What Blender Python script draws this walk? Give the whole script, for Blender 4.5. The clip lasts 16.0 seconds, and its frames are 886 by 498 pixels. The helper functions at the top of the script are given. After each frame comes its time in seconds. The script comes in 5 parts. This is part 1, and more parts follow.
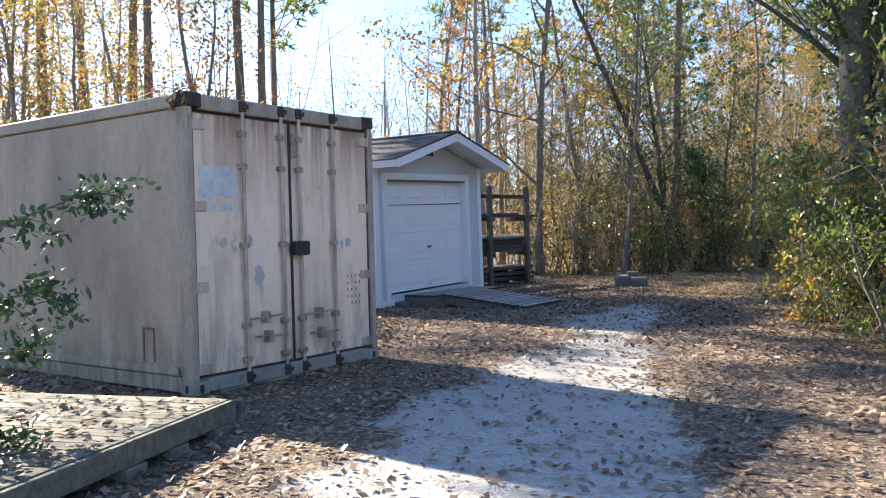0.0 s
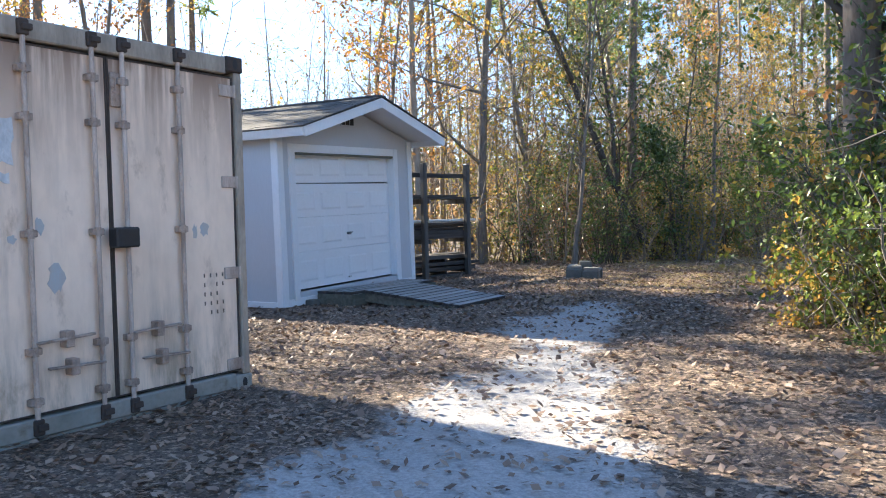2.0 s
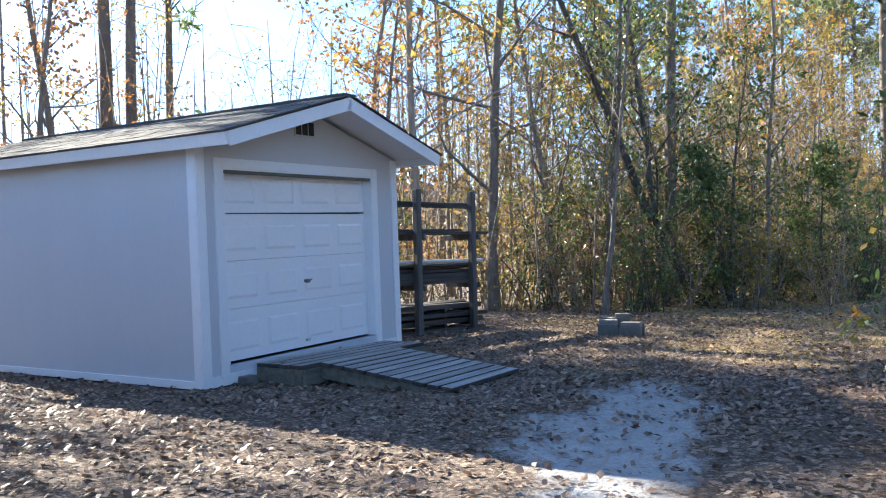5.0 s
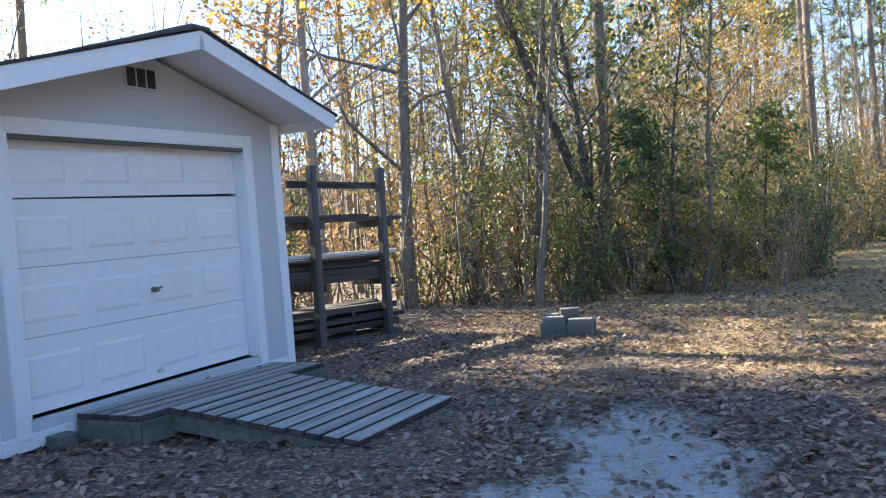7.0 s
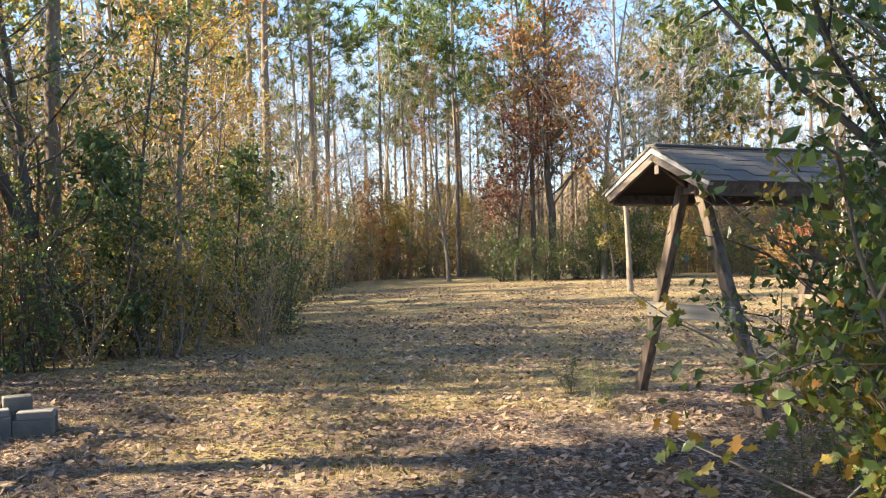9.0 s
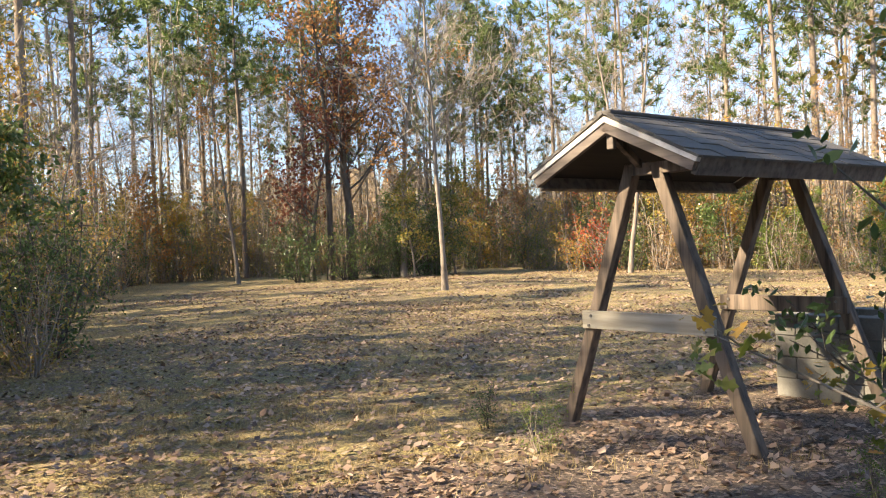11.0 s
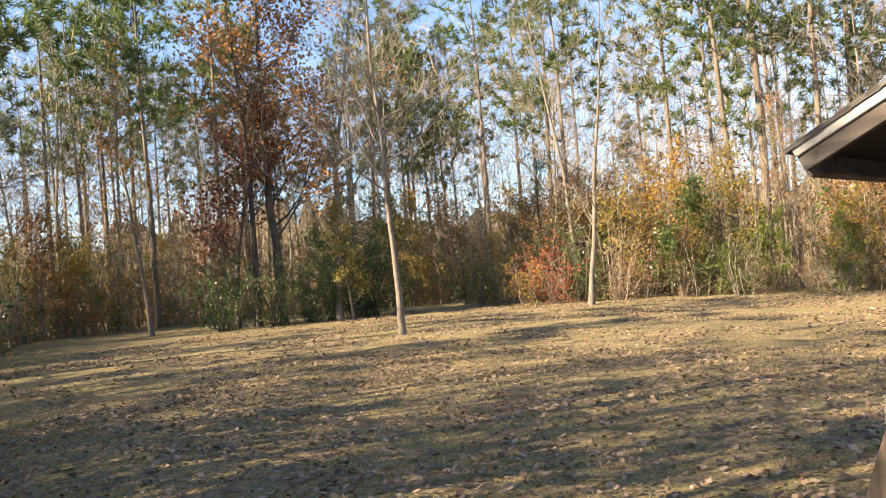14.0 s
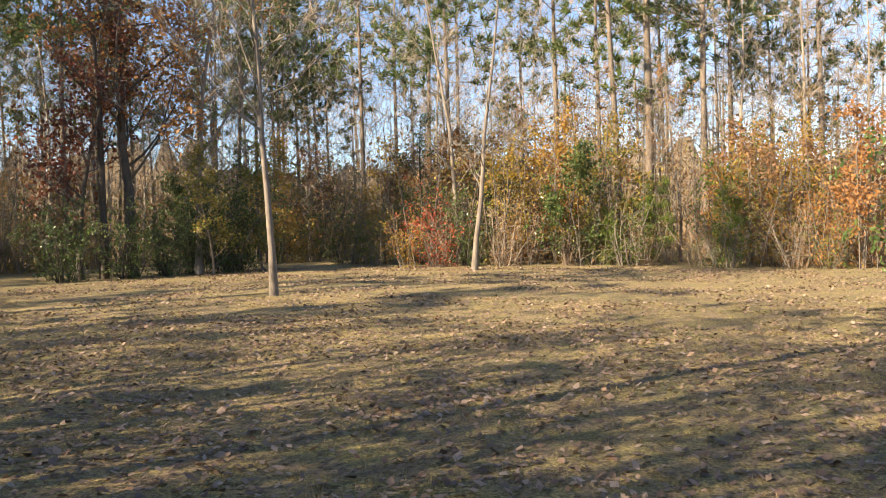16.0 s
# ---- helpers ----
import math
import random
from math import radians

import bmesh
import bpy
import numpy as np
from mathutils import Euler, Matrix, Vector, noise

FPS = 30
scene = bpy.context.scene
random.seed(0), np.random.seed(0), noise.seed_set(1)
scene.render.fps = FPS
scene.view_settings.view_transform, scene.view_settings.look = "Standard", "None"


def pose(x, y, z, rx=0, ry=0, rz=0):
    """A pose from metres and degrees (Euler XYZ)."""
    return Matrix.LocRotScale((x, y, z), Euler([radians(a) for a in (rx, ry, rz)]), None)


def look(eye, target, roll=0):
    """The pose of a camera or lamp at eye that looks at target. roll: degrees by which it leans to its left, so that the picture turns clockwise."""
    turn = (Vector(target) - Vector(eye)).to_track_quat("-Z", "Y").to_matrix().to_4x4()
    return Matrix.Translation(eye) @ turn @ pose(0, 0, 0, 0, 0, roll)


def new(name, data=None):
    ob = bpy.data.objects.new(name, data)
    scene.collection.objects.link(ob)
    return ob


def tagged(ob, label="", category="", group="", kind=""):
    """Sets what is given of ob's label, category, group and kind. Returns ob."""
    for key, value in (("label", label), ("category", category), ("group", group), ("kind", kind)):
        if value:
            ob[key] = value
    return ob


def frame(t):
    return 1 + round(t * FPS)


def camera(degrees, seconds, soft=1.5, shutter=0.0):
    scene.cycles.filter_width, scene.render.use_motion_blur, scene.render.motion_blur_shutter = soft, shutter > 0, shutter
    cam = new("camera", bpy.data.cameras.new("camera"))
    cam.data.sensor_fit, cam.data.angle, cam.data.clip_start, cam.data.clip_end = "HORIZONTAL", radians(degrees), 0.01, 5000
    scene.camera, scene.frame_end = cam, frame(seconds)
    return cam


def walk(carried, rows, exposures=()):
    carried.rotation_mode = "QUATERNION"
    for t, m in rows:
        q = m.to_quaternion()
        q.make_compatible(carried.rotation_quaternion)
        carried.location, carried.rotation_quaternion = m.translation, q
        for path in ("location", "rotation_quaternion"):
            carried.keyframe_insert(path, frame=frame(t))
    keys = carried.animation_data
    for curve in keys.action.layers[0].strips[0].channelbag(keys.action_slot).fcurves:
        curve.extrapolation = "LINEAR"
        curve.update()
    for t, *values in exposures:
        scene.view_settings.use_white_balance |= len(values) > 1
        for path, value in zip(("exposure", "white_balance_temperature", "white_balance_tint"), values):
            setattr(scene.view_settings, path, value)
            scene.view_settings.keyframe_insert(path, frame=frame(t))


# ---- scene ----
cam = camera(55.1, 16.0, 1.1)
PATH = [
    (0, (0.954, -0.471, 1.273), (0.819, 1.524, 1.234), -1.4),
    (0.5, (0.979, 0.106, 1.246), (0.868, 2.102, 1.184), -1.8),
    (1, (1.094, 0.656, 1.236), (1.006, 2.652, 1.16), -1.9),
    (1.5, (1.176, 1.262, 1.256), (1.123, 3.259, 1.17), -1.8),
    (2, (1.206, 1.915, 1.253), (1.19, 3.913, 1.175), -1.3),
    (2.5, (1.241, 2.522, 1.288), (1.242, 4.522, 1.239), -1.4),
    (3, (1.22, 3.14, 1.308), (1.208, 5.14, 1.315), -0.5),
    (3.2, (1.22, 3.36, 1.356), (1.196, 5.36, 1.371), 0.3),
    (5.5, (1.521, 6.021, 1.337), (1.472, 8.02, 1.334), -1.8),
    (6, (1.462, 6.665, 1.333), (1.448, 8.665, 1.326), -2.5),
    (6.5, (1.45, 7.285, 1.307), (1.471, 9.285, 1.297), -3.1),
    (7, (1.524, 7.905, 1.319), (1.672, 9.9, 1.287), -3.6),
    (7.5, (1.455, 8.545, 1.317), (1.913, 10.492, 1.281), -3.4),
    (8, (1.448, 9.137, 1.303), (2.242, 10.972, 1.295), -2.3),
    (8.5, (1.553, 9.734, 1.362), (2.649, 11.407, 1.375), -1.7),
    (9, (1.68, 10.303, 1.464), (3.012, 11.795, 1.477), -1.3),
    (9.5, (1.857, 10.882, 1.514), (3.356, 12.205, 1.492), -1.8),
    (9.7, (1.939, 11.132, 1.507), (3.489, 12.396, 1.463), -2.1),
    (11.8, (2.996, 13.246, 1.528), (4.693, 14.303, 1.544), -2.5),
    (12, (3.115, 13.438, 1.536), (4.813, 14.494, 1.555), -2.8),
    (12.5, (3.443, 13.949, 1.582), (5.146, 14.998, 1.604), -3.6),
    (13, (3.803, 14.386, 1.569), (5.515, 15.419, 1.603), -4.0),
    (13.5, (4.193, 14.84, 1.587), (5.929, 15.831, 1.637), -4.4),
    (14, (4.674, 15.269, 1.62), (6.457, 16.171, 1.682), -4.5),
    (14.5, (5.054, 15.626, 1.625), (6.912, 16.365, 1.687), -3.7),
    (15, (5.464, 15.966, 1.625), (7.398, 16.476, 1.656), -2.6),
    (15.5, (5.99, 16.335, 1.66), (7.945, 16.756, 1.641), -2.0),
    (16, (6.504, 16.694, 1.595), (8.408, 17.302, 1.546), -1.7),
]
EXPOSURES = [(0.0, 2.15, 6000, 8), (1.5, 2.4, 5950, 8), (2.5, 2.4, 5850, 7), (6.0, 2.33, 5500, 7), (7.0, 2.6, 5800, 8), (8.0, 2.6, 6600, 9), (9.0, 2.48, 6850, 9), (12.0, 2.15, 7000, 12), (14.0, 2.0, 7150, 12), (16.0, 1.72, 7000, 12)]
walk(cam, [(t, look(eye, target, roll)) for t, eye, target, roll in PATH], EXPOSURES)

# ---- light ----
SUN_ELEV, SUN_AZ = radians(30), radians(-51)      # azimuth clockwise from +y
world = bpy.data.worlds.new("sky")
scene.world = world
world.use_nodes = True
wn = world.node_tree
sky = wn.nodes.new("ShaderNodeTexSky")
sky.sky_type, sky.sun_disc = "NISHITA", False
sky.sun_elevation, sky.sun_rotation = SUN_ELEV, SUN_AZ
sky.air_density, sky.dust_density, sky.ozone_density = 0.8, 0.4, 3.0
wn.links.new(sky.outputs[0], wn.nodes["Background"].inputs[0])
wn.nodes["Background"].inputs[1].default_value = 0.09
sun_data = bpy.data.lights.new("sun", "SUN")
sun_data.energy, sun_data.angle, sun_data.color = 5.0, radians(0.55), (1.0, 0.84, 0.62)
sun = new("sun", sun_data)
SUN_DIR = Vector((math.sin(SUN_AZ) * math.cos(SUN_ELEV), math.cos(SUN_AZ) * math.cos(SUN_ELEV), math.sin(SUN_ELEV)))
sun.matrix_world = look(SUN_DIR * 60, (0, 0, 0))


# ---- materials ----
def node_mat(name, rough=0.8, metal=0.0):
    m = bpy.data.materials.new(name)
    m.use_nodes = True
    t = m.node_tree
    b = t.nodes["Principled BSDF"]
    b.inputs["Roughness"].default_value, b.inputs["Metallic"].default_value = rough, metal
    return m, t, b


def coords(t, scale=(1, 1, 1), kind="Object"):
    c, mp = t.nodes.new("ShaderNodeTexCoord"), t.nodes.new("ShaderNodeMapping")
    mp.inputs["Scale"].default_value = scale
    t.links.new(c.outputs[kind], mp.inputs["Vector"])
    return mp.outputs[0]


def noise_tex(t, vec, scale, detail=4, rough=0.55):
    n = t.nodes.new("ShaderNodeTexNoise")
    n.inputs["Scale"].default_value, n.inputs["Detail"].default_value, n.inputs["Roughness"].default_value = scale, detail, rough
    t.links.new(vec, n.inputs["Vector"])
    return n.outputs["Fac"]


def ramp(t, fac, stops):
    r = t.nodes.new("ShaderNodeValToRGB")
    e = r.color_ramp.elements
    while len(e) < len(stops):
        e.new(0.5)
    for k, (p, c) in zip(e, stops):
        k.position, k.color = p, (*c, 1) if len(c) == 3 else c
    t.links.new(fac, r.inputs[0])
    return r.outputs[0]


def mix(t, fac, a, b, kind="MIX"):
    n = t.nodes.new("ShaderNodeMix")
    n.data_type, n.blend_type = "RGBA", kind
    for sock, v in ((n.inputs[0], fac), (n.inputs[6], a), (n.inputs[7], b)):
        if isinstance(v, (int, float)):
            sock.default_value = v
        elif isinstance(v, tuple):
            sock.default_value = (*v, 1)
        else:
            t.links.new(v, sock)
    return n.outputs[2]


def bump(t, b, height, strength=0.4, dist=0.01):
    n = t.nodes.new("ShaderNodeBump")
    n.inputs["Strength"].default_value, n.inputs["Distance"].default_value = strength, dist
    t.links.new(height, n.inputs["Height"])
    t.links.new(n.outputs[0], b.inputs["Normal"])


def g(v):
    return ((v[0]) ** 2.2, (v[1]) ** 2.2, (v[2]) ** 2.2)


def worn(name, base, dark, scale=(1, 1, 1), big=1.2, fine=30.0, rough=0.75, metal=0.0, amount=0.5, rust=None, relief=0.25, streak=0.0, rim=0.0, foot=0.0):
    """Paint or metal with stains at two scales, streaked by scale, and patches of rust or grime."""
    m, t, b = node_mat(name, rough, metal)
    v = coords(t, scale)
    n1, n2 = noise_tex(t, v, big, 5, 0.6), noise_tex(t, v, fine, 3)
    info = t.nodes.new("ShaderNodeObjectInfo")
    c = mix(t, ramp(t, n1, [(0.42, (0, 0, 0)), (0.75, (amount,) * 3)]), base, dark)
    c = mix(t, ramp(t, n2, [(0.35, (0.25,) * 3), (0.6, (0, 0, 0))]), c, dark)
    if rust:
        n3 = noise_tex(t, v, big * 3.1, 6, 0.7)
        c = mix(t, ramp(t, n3, [(0.58, (0, 0, 0)), (0.72, (0.8,) * 3)]), c, rust)
    if streak:
        n4 = noise_tex(t, coords(t, (5.5, 5.5, 0.55)), 1.0, 6, 0.68)
        n5 = noise_tex(t, coords(t, (0.9, 0.9, 0.9)), 1.3, 3)
        s4 = mix(t, 1.0, ramp(t, n4, [(0.52, (0, 0, 0)), (0.72, (streak,) * 3)]), ramp(t, n5, [(0.4, (0.1,) * 3), (0.65, (1, 1, 1))]), "MULTIPLY")
        c = mix(t, s4, c, (0.13, 0.10, 0.075))
    if rim:
        # rust that has run down from the top edge
        sep = t.nodes.new("ShaderNodeSeparateXYZ")
        t.links.new(coords(t), sep.inputs[0])
        span = t.nodes.new("ShaderNodeMapRange")
        span.inputs["From Min"].default_value, span.inputs["From Max"].default_value = rim - 0.9, rim
        t.links.new(sep.outputs["Z"], span.inputs["Value"])
        n6 = noise_tex(t, coords(t, (9, 9, 0.7)), 1.0, 5, 0.6)
        runs = mix(t, 1.0, ramp(t, n6, [(0.35, (0, 0, 0)), (0.56, (1, 1, 1))]), ramp(t, span.outputs[0], [(0, (0, 0, 0)), (0.6, (0.45,) * 3), (1, (1, 1, 1))]), "MULTIPLY")
        c = mix(t, runs, c, (0.20, 0.115, 0.07))
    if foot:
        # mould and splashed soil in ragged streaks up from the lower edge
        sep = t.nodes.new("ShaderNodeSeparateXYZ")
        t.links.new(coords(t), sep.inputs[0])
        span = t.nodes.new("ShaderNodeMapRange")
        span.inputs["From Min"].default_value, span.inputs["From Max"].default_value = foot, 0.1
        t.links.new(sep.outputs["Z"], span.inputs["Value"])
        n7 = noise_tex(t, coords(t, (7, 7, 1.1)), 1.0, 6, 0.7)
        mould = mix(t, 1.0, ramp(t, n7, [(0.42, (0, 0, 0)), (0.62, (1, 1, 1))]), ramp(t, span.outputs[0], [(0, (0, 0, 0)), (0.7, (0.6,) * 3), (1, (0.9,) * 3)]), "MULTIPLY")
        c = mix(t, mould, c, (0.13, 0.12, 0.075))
    c = mix(t, 0.15, c, ramp(t, info.outputs["Random"], [(0, dark), (1, base)]))
    t.links.new(c, b.inputs["Base Color"])
    bump(t, b, n2, relief, 0.004)
    return m


def plank_mat(name, light, dark, axis=0, rough=0.85, seed=0.0):
    """Weathered timber, grain along one local axis."""
    m, t, b = node_mat(name, rough)
    s = [14.0, 14.0, 14.0]
    s[axis] = 0.8
    v = coords(t, tuple(s))
    info = t.nodes.new("ShaderNodeObjectInfo")
    off = t.nodes.new("ShaderNodeVectorMath")
    off.operation = "ADD"
    comb = t.nodes.new("ShaderNodeCombineXYZ")
    mul = t.nodes.new("ShaderNodeMath")
    mul.operation = "MULTIPLY"
    mul.inputs[1].default_value = 37.0
    t.links.new(info.outputs["Random"], mul.inputs[0])
    for k in range(3):
        t.links.new(mul.outputs[0], comb.inputs[k])
    t.links.new(v, off.inputs[0])
    t.links.new(comb.outputs[0], off.inputs[1])
    n1, n2 = noise_tex(t, off.outputs[0], 1.0, 5, 0.65), noise_tex(t, off.outputs[0], 4.0, 3)
    c = mix(t, ramp(t, n1, [(0.37, (0, 0, 0)), (0.62, (1, 1, 1))]), dark, light)
    c = mix(t, ramp(t, n2, [(0.55, (0, 0, 0)), (0.75, (0.5,) * 3)]), c, dark)
    c = mix(t, 0.22, c, ramp(t, info.outputs["Random"], [(0, dark), (1, light)]))
    t.links.new(c, b.inputs["Base Color"])
    bump(t, b, n1, 0.5, 0.004)
    return m


def leaf_mat(name, stops, trans=0.45, rough=0.55):
    """Leaves: each leaf takes its own tint, each plant leans to its own."""
    m, t, b = node_mat(name, rough)
    geo, info = t.nodes.new("ShaderNodeNewGeometry"), t.nodes.new("ShaderNodeObjectInfo")
    mm = t.nodes.new("ShaderNodeMath")
    mm.operation = "MULTIPLY_ADD"
    mm.inputs[1].default_value = 0.6
    m2 = t.nodes.new("ShaderNodeMath")
    m2.operation = "MULTIPLY"
    m2.inputs[1].default_value = 0.4
    t.links.new(info.outputs["Random"], m2.inputs[0])
    t.links.new(geo.outputs["Random Per Island"], mm.inputs[0])
    t.links.new(m2.outputs[0], mm.inputs[2])
    c = ramp(t, mm.outputs[0], stops)
    t.links.new(c, b.inputs["Base Color"])
    tr = t.nodes.new("ShaderNodeBsdfTranslucent")
    t.links.new(c, tr.inputs["Color"])
    ms = t.nodes.new("ShaderNodeMixShader")
    ms.inputs[0].default_value = trans
    t.links.new(b.outputs[0], ms.inputs[1])
    t.links.new(tr.outputs[0], ms.inputs[2])
    t.links.new(ms.outputs[0], t.nodes["Material Output"].inputs[0])
    return m


def bark_mat(name, light, dark, scale=6.0):
    m, t, b = node_mat(name, 0.9)
    v = coords(t, (scale, scale, scale * 0.22))
    n1, n2 = noise_tex(t, v, 1.6, 6, 0.7), noise_tex(t, coords(t, (0.7, 0.7, 0.35)), 1.5, 3)
    info = t.nodes.new("ShaderNodeObjectInfo")
    c = mix(t, ramp(t, n1, [(0.35, (0, 0, 0)), (0.65, (1, 1, 1))]), dark, light)
    c = mix(t, ramp(t, n2, [(0.45, (0, 0, 0)), (0.7, (0.55,) * 3)]), c, tuple(0.6 * a + 0.4 * q for a, q in zip(light, (0.25, 0.27, 0.2))))
    c = mix(t, 0.25, c, ramp(t, info.outputs["Random"], [(0, dark), (1, light)]))
    t.links.new(c, b.inputs["Base Color"])
    bump(t, b, n1, 0.7, 0.02)
    return m


M = {}
M["container"] = worn("container_paint", (0.50, 0.42, 0.305), (0.19, 0.155, 0.11), (1, 1, 0.6), 0.8, 18, 0.65, 0, 0.85, (0.22, 0.155, 0.095), 0.25, 0.45, foot=0.75)
M["container_frame"] = worn("container_frame_paint", (0.44, 0.375, 0.29), (0.10, 0.085, 0.07), (2, 2, 0.6), 2.0, 24, 0.7, 0, 0.85, (0.16, 0.095, 0.055), 0.3, 0.9)
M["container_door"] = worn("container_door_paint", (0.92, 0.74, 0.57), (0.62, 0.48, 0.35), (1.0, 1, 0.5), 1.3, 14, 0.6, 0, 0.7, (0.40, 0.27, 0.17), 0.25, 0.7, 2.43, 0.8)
M["container_dark"] = worn("container_grime", (0.21, 0.16, 0.12), (0.05, 0.04, 0.032), (1, 1, 0.4), 2.0, 24, 0.85, 0, 0.8, (0.15, 0.075, 0.04), 0.3, 0.9)
M["casting"] = worn("casting_rust", (0.085, 0.065, 0.052), (0.03, 0.024, 0.02), (1, 1, 1), 5.0, 30, 0.85, 0.2, 0.8, (0.12, 0.06, 0.03))
M["galv"] = worn("rod_steel", (0.62, 0.52, 0.44), (0.15, 0.10, 0.07), (4, 4, 1), 2.0, 40, 0.55, 0.2, 0.8, (0.20, 0.10, 0.055))
M["bracket"] = worn("bracket_rust", (0.50, 0.39, 0.31), (0.08, 0.055, 0.04), (2, 2, 2), 4.0, 40, 0.7, 0.2, 0.8, (0.17, 0.08, 0.04))
M["sill"] = worn("sill_steel", (0.36, 0.35, 0.31), (0.15, 0.15, 0.12), (1, 1, 1), 2.0, 30, 0.7, 0.2, 0.7, (0.13, 0.10, 0.06))
M["black"] = worn("black_box", (0.03, 0.028, 0.027), (0.012, 0.012, 0.012), (1, 1, 1), 3, 30, 0.6)
M["paper"] = worn("old_paper", (0.66, 0.68, 0.68), (0.30, 0.33, 0.35), (3, 3, 1.5), 5, 30, 0.5, 0, 0.9, (0.55, 0.45, 0.37))
M["scuff"] = worn("blue_scuff", (0.42, 0.45, 0.45), (0.47, 0.39, 0.32), (3, 3, 1), 5, 30, 0.7, 0, 0.9)
M["siding"] = worn("grey_siding", (0.58, 0.595, 0.615), (0.48, 0.49, 0.505), (1, 1, 0.15), 1.0, 60, 0.75, 0, 0.35)
M["white"] = worn("white_paint", (0.83, 0.84, 0.85), (0.68, 0.68, 0.67), (1, 1, 0.4), 1.5, 40, 0.6, 0, 0.3)
M["door_white"] = worn("garage_door_paint", (0.85, 0.85, 0.85), (0.72, 0.71, 0.69), (0.7, 1, 0.7), 1.2, 30, 0.45, 0, 0.3, None, 0.08)
M["shingle"] = worn("roof_shingle", (0.085, 0.08, 0.075), (0.04, 0.038, 0.036), (1, 1, 1), 2.0, 60, 0.95, 0, 0.6, (0.13, 0.12, 0.10), 0.8)
M["well_shingle"] = worn("well_shingle", (0.15, 0.14, 0.125), (0.07, 0.065, 0.06), (1, 1, 1), 2.0, 60, 0.95, 0, 0.6, (0.17, 0.15, 0.11), 0.8)
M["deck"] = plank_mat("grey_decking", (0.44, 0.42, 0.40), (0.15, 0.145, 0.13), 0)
M["deck_old"] = plank_mat("mossy_decking", (0.19, 0.178, 0.15), (0.06, 0.056, 0.042), 0)
M["deck_side"] = plank_mat("grey_green_timber", (0.19, 0.19, 0.15), (0.085, 0.085, 0.065), 0)
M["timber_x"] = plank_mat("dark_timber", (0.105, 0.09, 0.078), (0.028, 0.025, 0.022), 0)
M["timber_z"] = plank_mat("dark_post", (0.12, 0.115, 0.105), (0.045, 0.042, 0.038), 2)
M["well_leg"] = plank_mat("brown_leg", (0.235, 0.18, 0.135), (0.035, 0.028, 0.023), 2)
M["well_board"] = plank_mat("pale_board", (0.52, 0.48, 0.39), (0.25, 0.22, 0.16), 0)
M["well_fascia"] = plank_mat("fascia_board", (0.20, 0.165, 0.14), (0.07, 0.058, 0.05), 0)
M["well_trim"] = worn("weathered_white_trim", (0.70, 0.68, 0.65), (0.36, 0.32, 0.27), (1, 1, 1), 5, 30, 0.7, 0, 0.8)
# near-black so the colour itself carries the shade under the well roof
M["well_under"] = plank_mat("shaded_sheathing", (0.03, 0.022, 0.018), (0.014, 0.011, 0.01), 1)
M["concrete"] = worn("concrete", (0.29, 0.275, 0.25), (0.15, 0.145, 0.125), (1, 1, 1), 3, 60, 0.9, 0, 0.7, None, 0.5)
M["block"] = worn("concrete_block", (0.19, 0.185, 0.165), (0.07, 0.07, 0.06), (1, 1, 1), 4, 60, 0.95, 0, 0.7, (0.09, 0.10, 0.06), 0.5)
M["steel"] = worn("bolt_steel", (0.25, 0.24, 0.22), (0.1, 0.09, 0.08), (1, 1, 1), 5, 60, 0.5, 0.7)
M["pipe"] = worn("pvc_pipe", (0.62, 0.6, 0.55), (0.4, 0.38, 0.33), (1, 1, 1), 4, 30, 0.5)
M["bark_pine"] = bark_mat("pine_bark", (0.235, 0.185, 0.145), (0.085, 0.065, 0.05))
M["bark_grey"] = bark_mat("grey_bark", (0.29, 0.245, 0.20), (0.095, 0.08, 0.066))
M["bark_dark"] = bark_mat("dark_bark", (0.12, 0.10, 0.085), (0.045, 0.038, 0.032))
M["bark_pale"] = bark_mat("pale_bark", (0.42, 0.35, 0.275), (0.20, 0.16, 0.12))
M["needles"] = leaf_mat("pine_needles", [(0, (0.06, 0.10, 0.03)), (0.5, (0.12, 0.17, 0.05)), (1, (0.22, 0.25, 0.09))], 0.5)
M["needles_young"] = leaf_mat("young_needles", [(0, (0.11, 0.18, 0.03)), (1, (0.22, 0.28, 0.06))], 0.4)
M["leaf_green"] = leaf_mat("evergreen_leaf", [(0, (0.04, 0.075, 0.022)), (0.5, (0.095, 0.145, 0.045)), (0.9, (0.18, 0.235, 0.07)), (1, (0.30, 0.27, 0.07))], 0.4, 0.28)
M["leaf_holly"] = leaf_mat("holly_leaf", [(0, (0.012, 0.035, 0.016)), (0.6, (0.03, 0.07, 0.028)), (1, (0.06, 0.12, 0.04))], 0.25, 0.35)
M["leaf_olive"] = leaf_mat("olive_leaf", [(0, (0.10, 0.12, 0.03)), (0.35, (0.24, 0.235, 0.06)), (0.6, (0.40, 0.31, 0.075)), (0.8, (0.42, 0.24, 0.075)), (1, (0.46, 0.31, 0.07))], 0.5, 0.4)
M["leaf_yellow"] = leaf_mat("yellow_leaf", [(0, (0.20, 0.19, 0.04)), (0.4, (0.38, 0.29, 0.06)), (0.75, (0.46, 0.26, 0.055)), (1, (0.40, 0.16, 0.04))], 0.5)
M["leaf_orange"] = leaf_mat("orange_leaf", [(0, (0.24, 0.125, 0.055)), (0.5, (0.40, 0.19, 0.065)), (0.8, (0.48, 0.25, 0.07)), (1, (0.33, 0.115, 0.045))], 0.45)
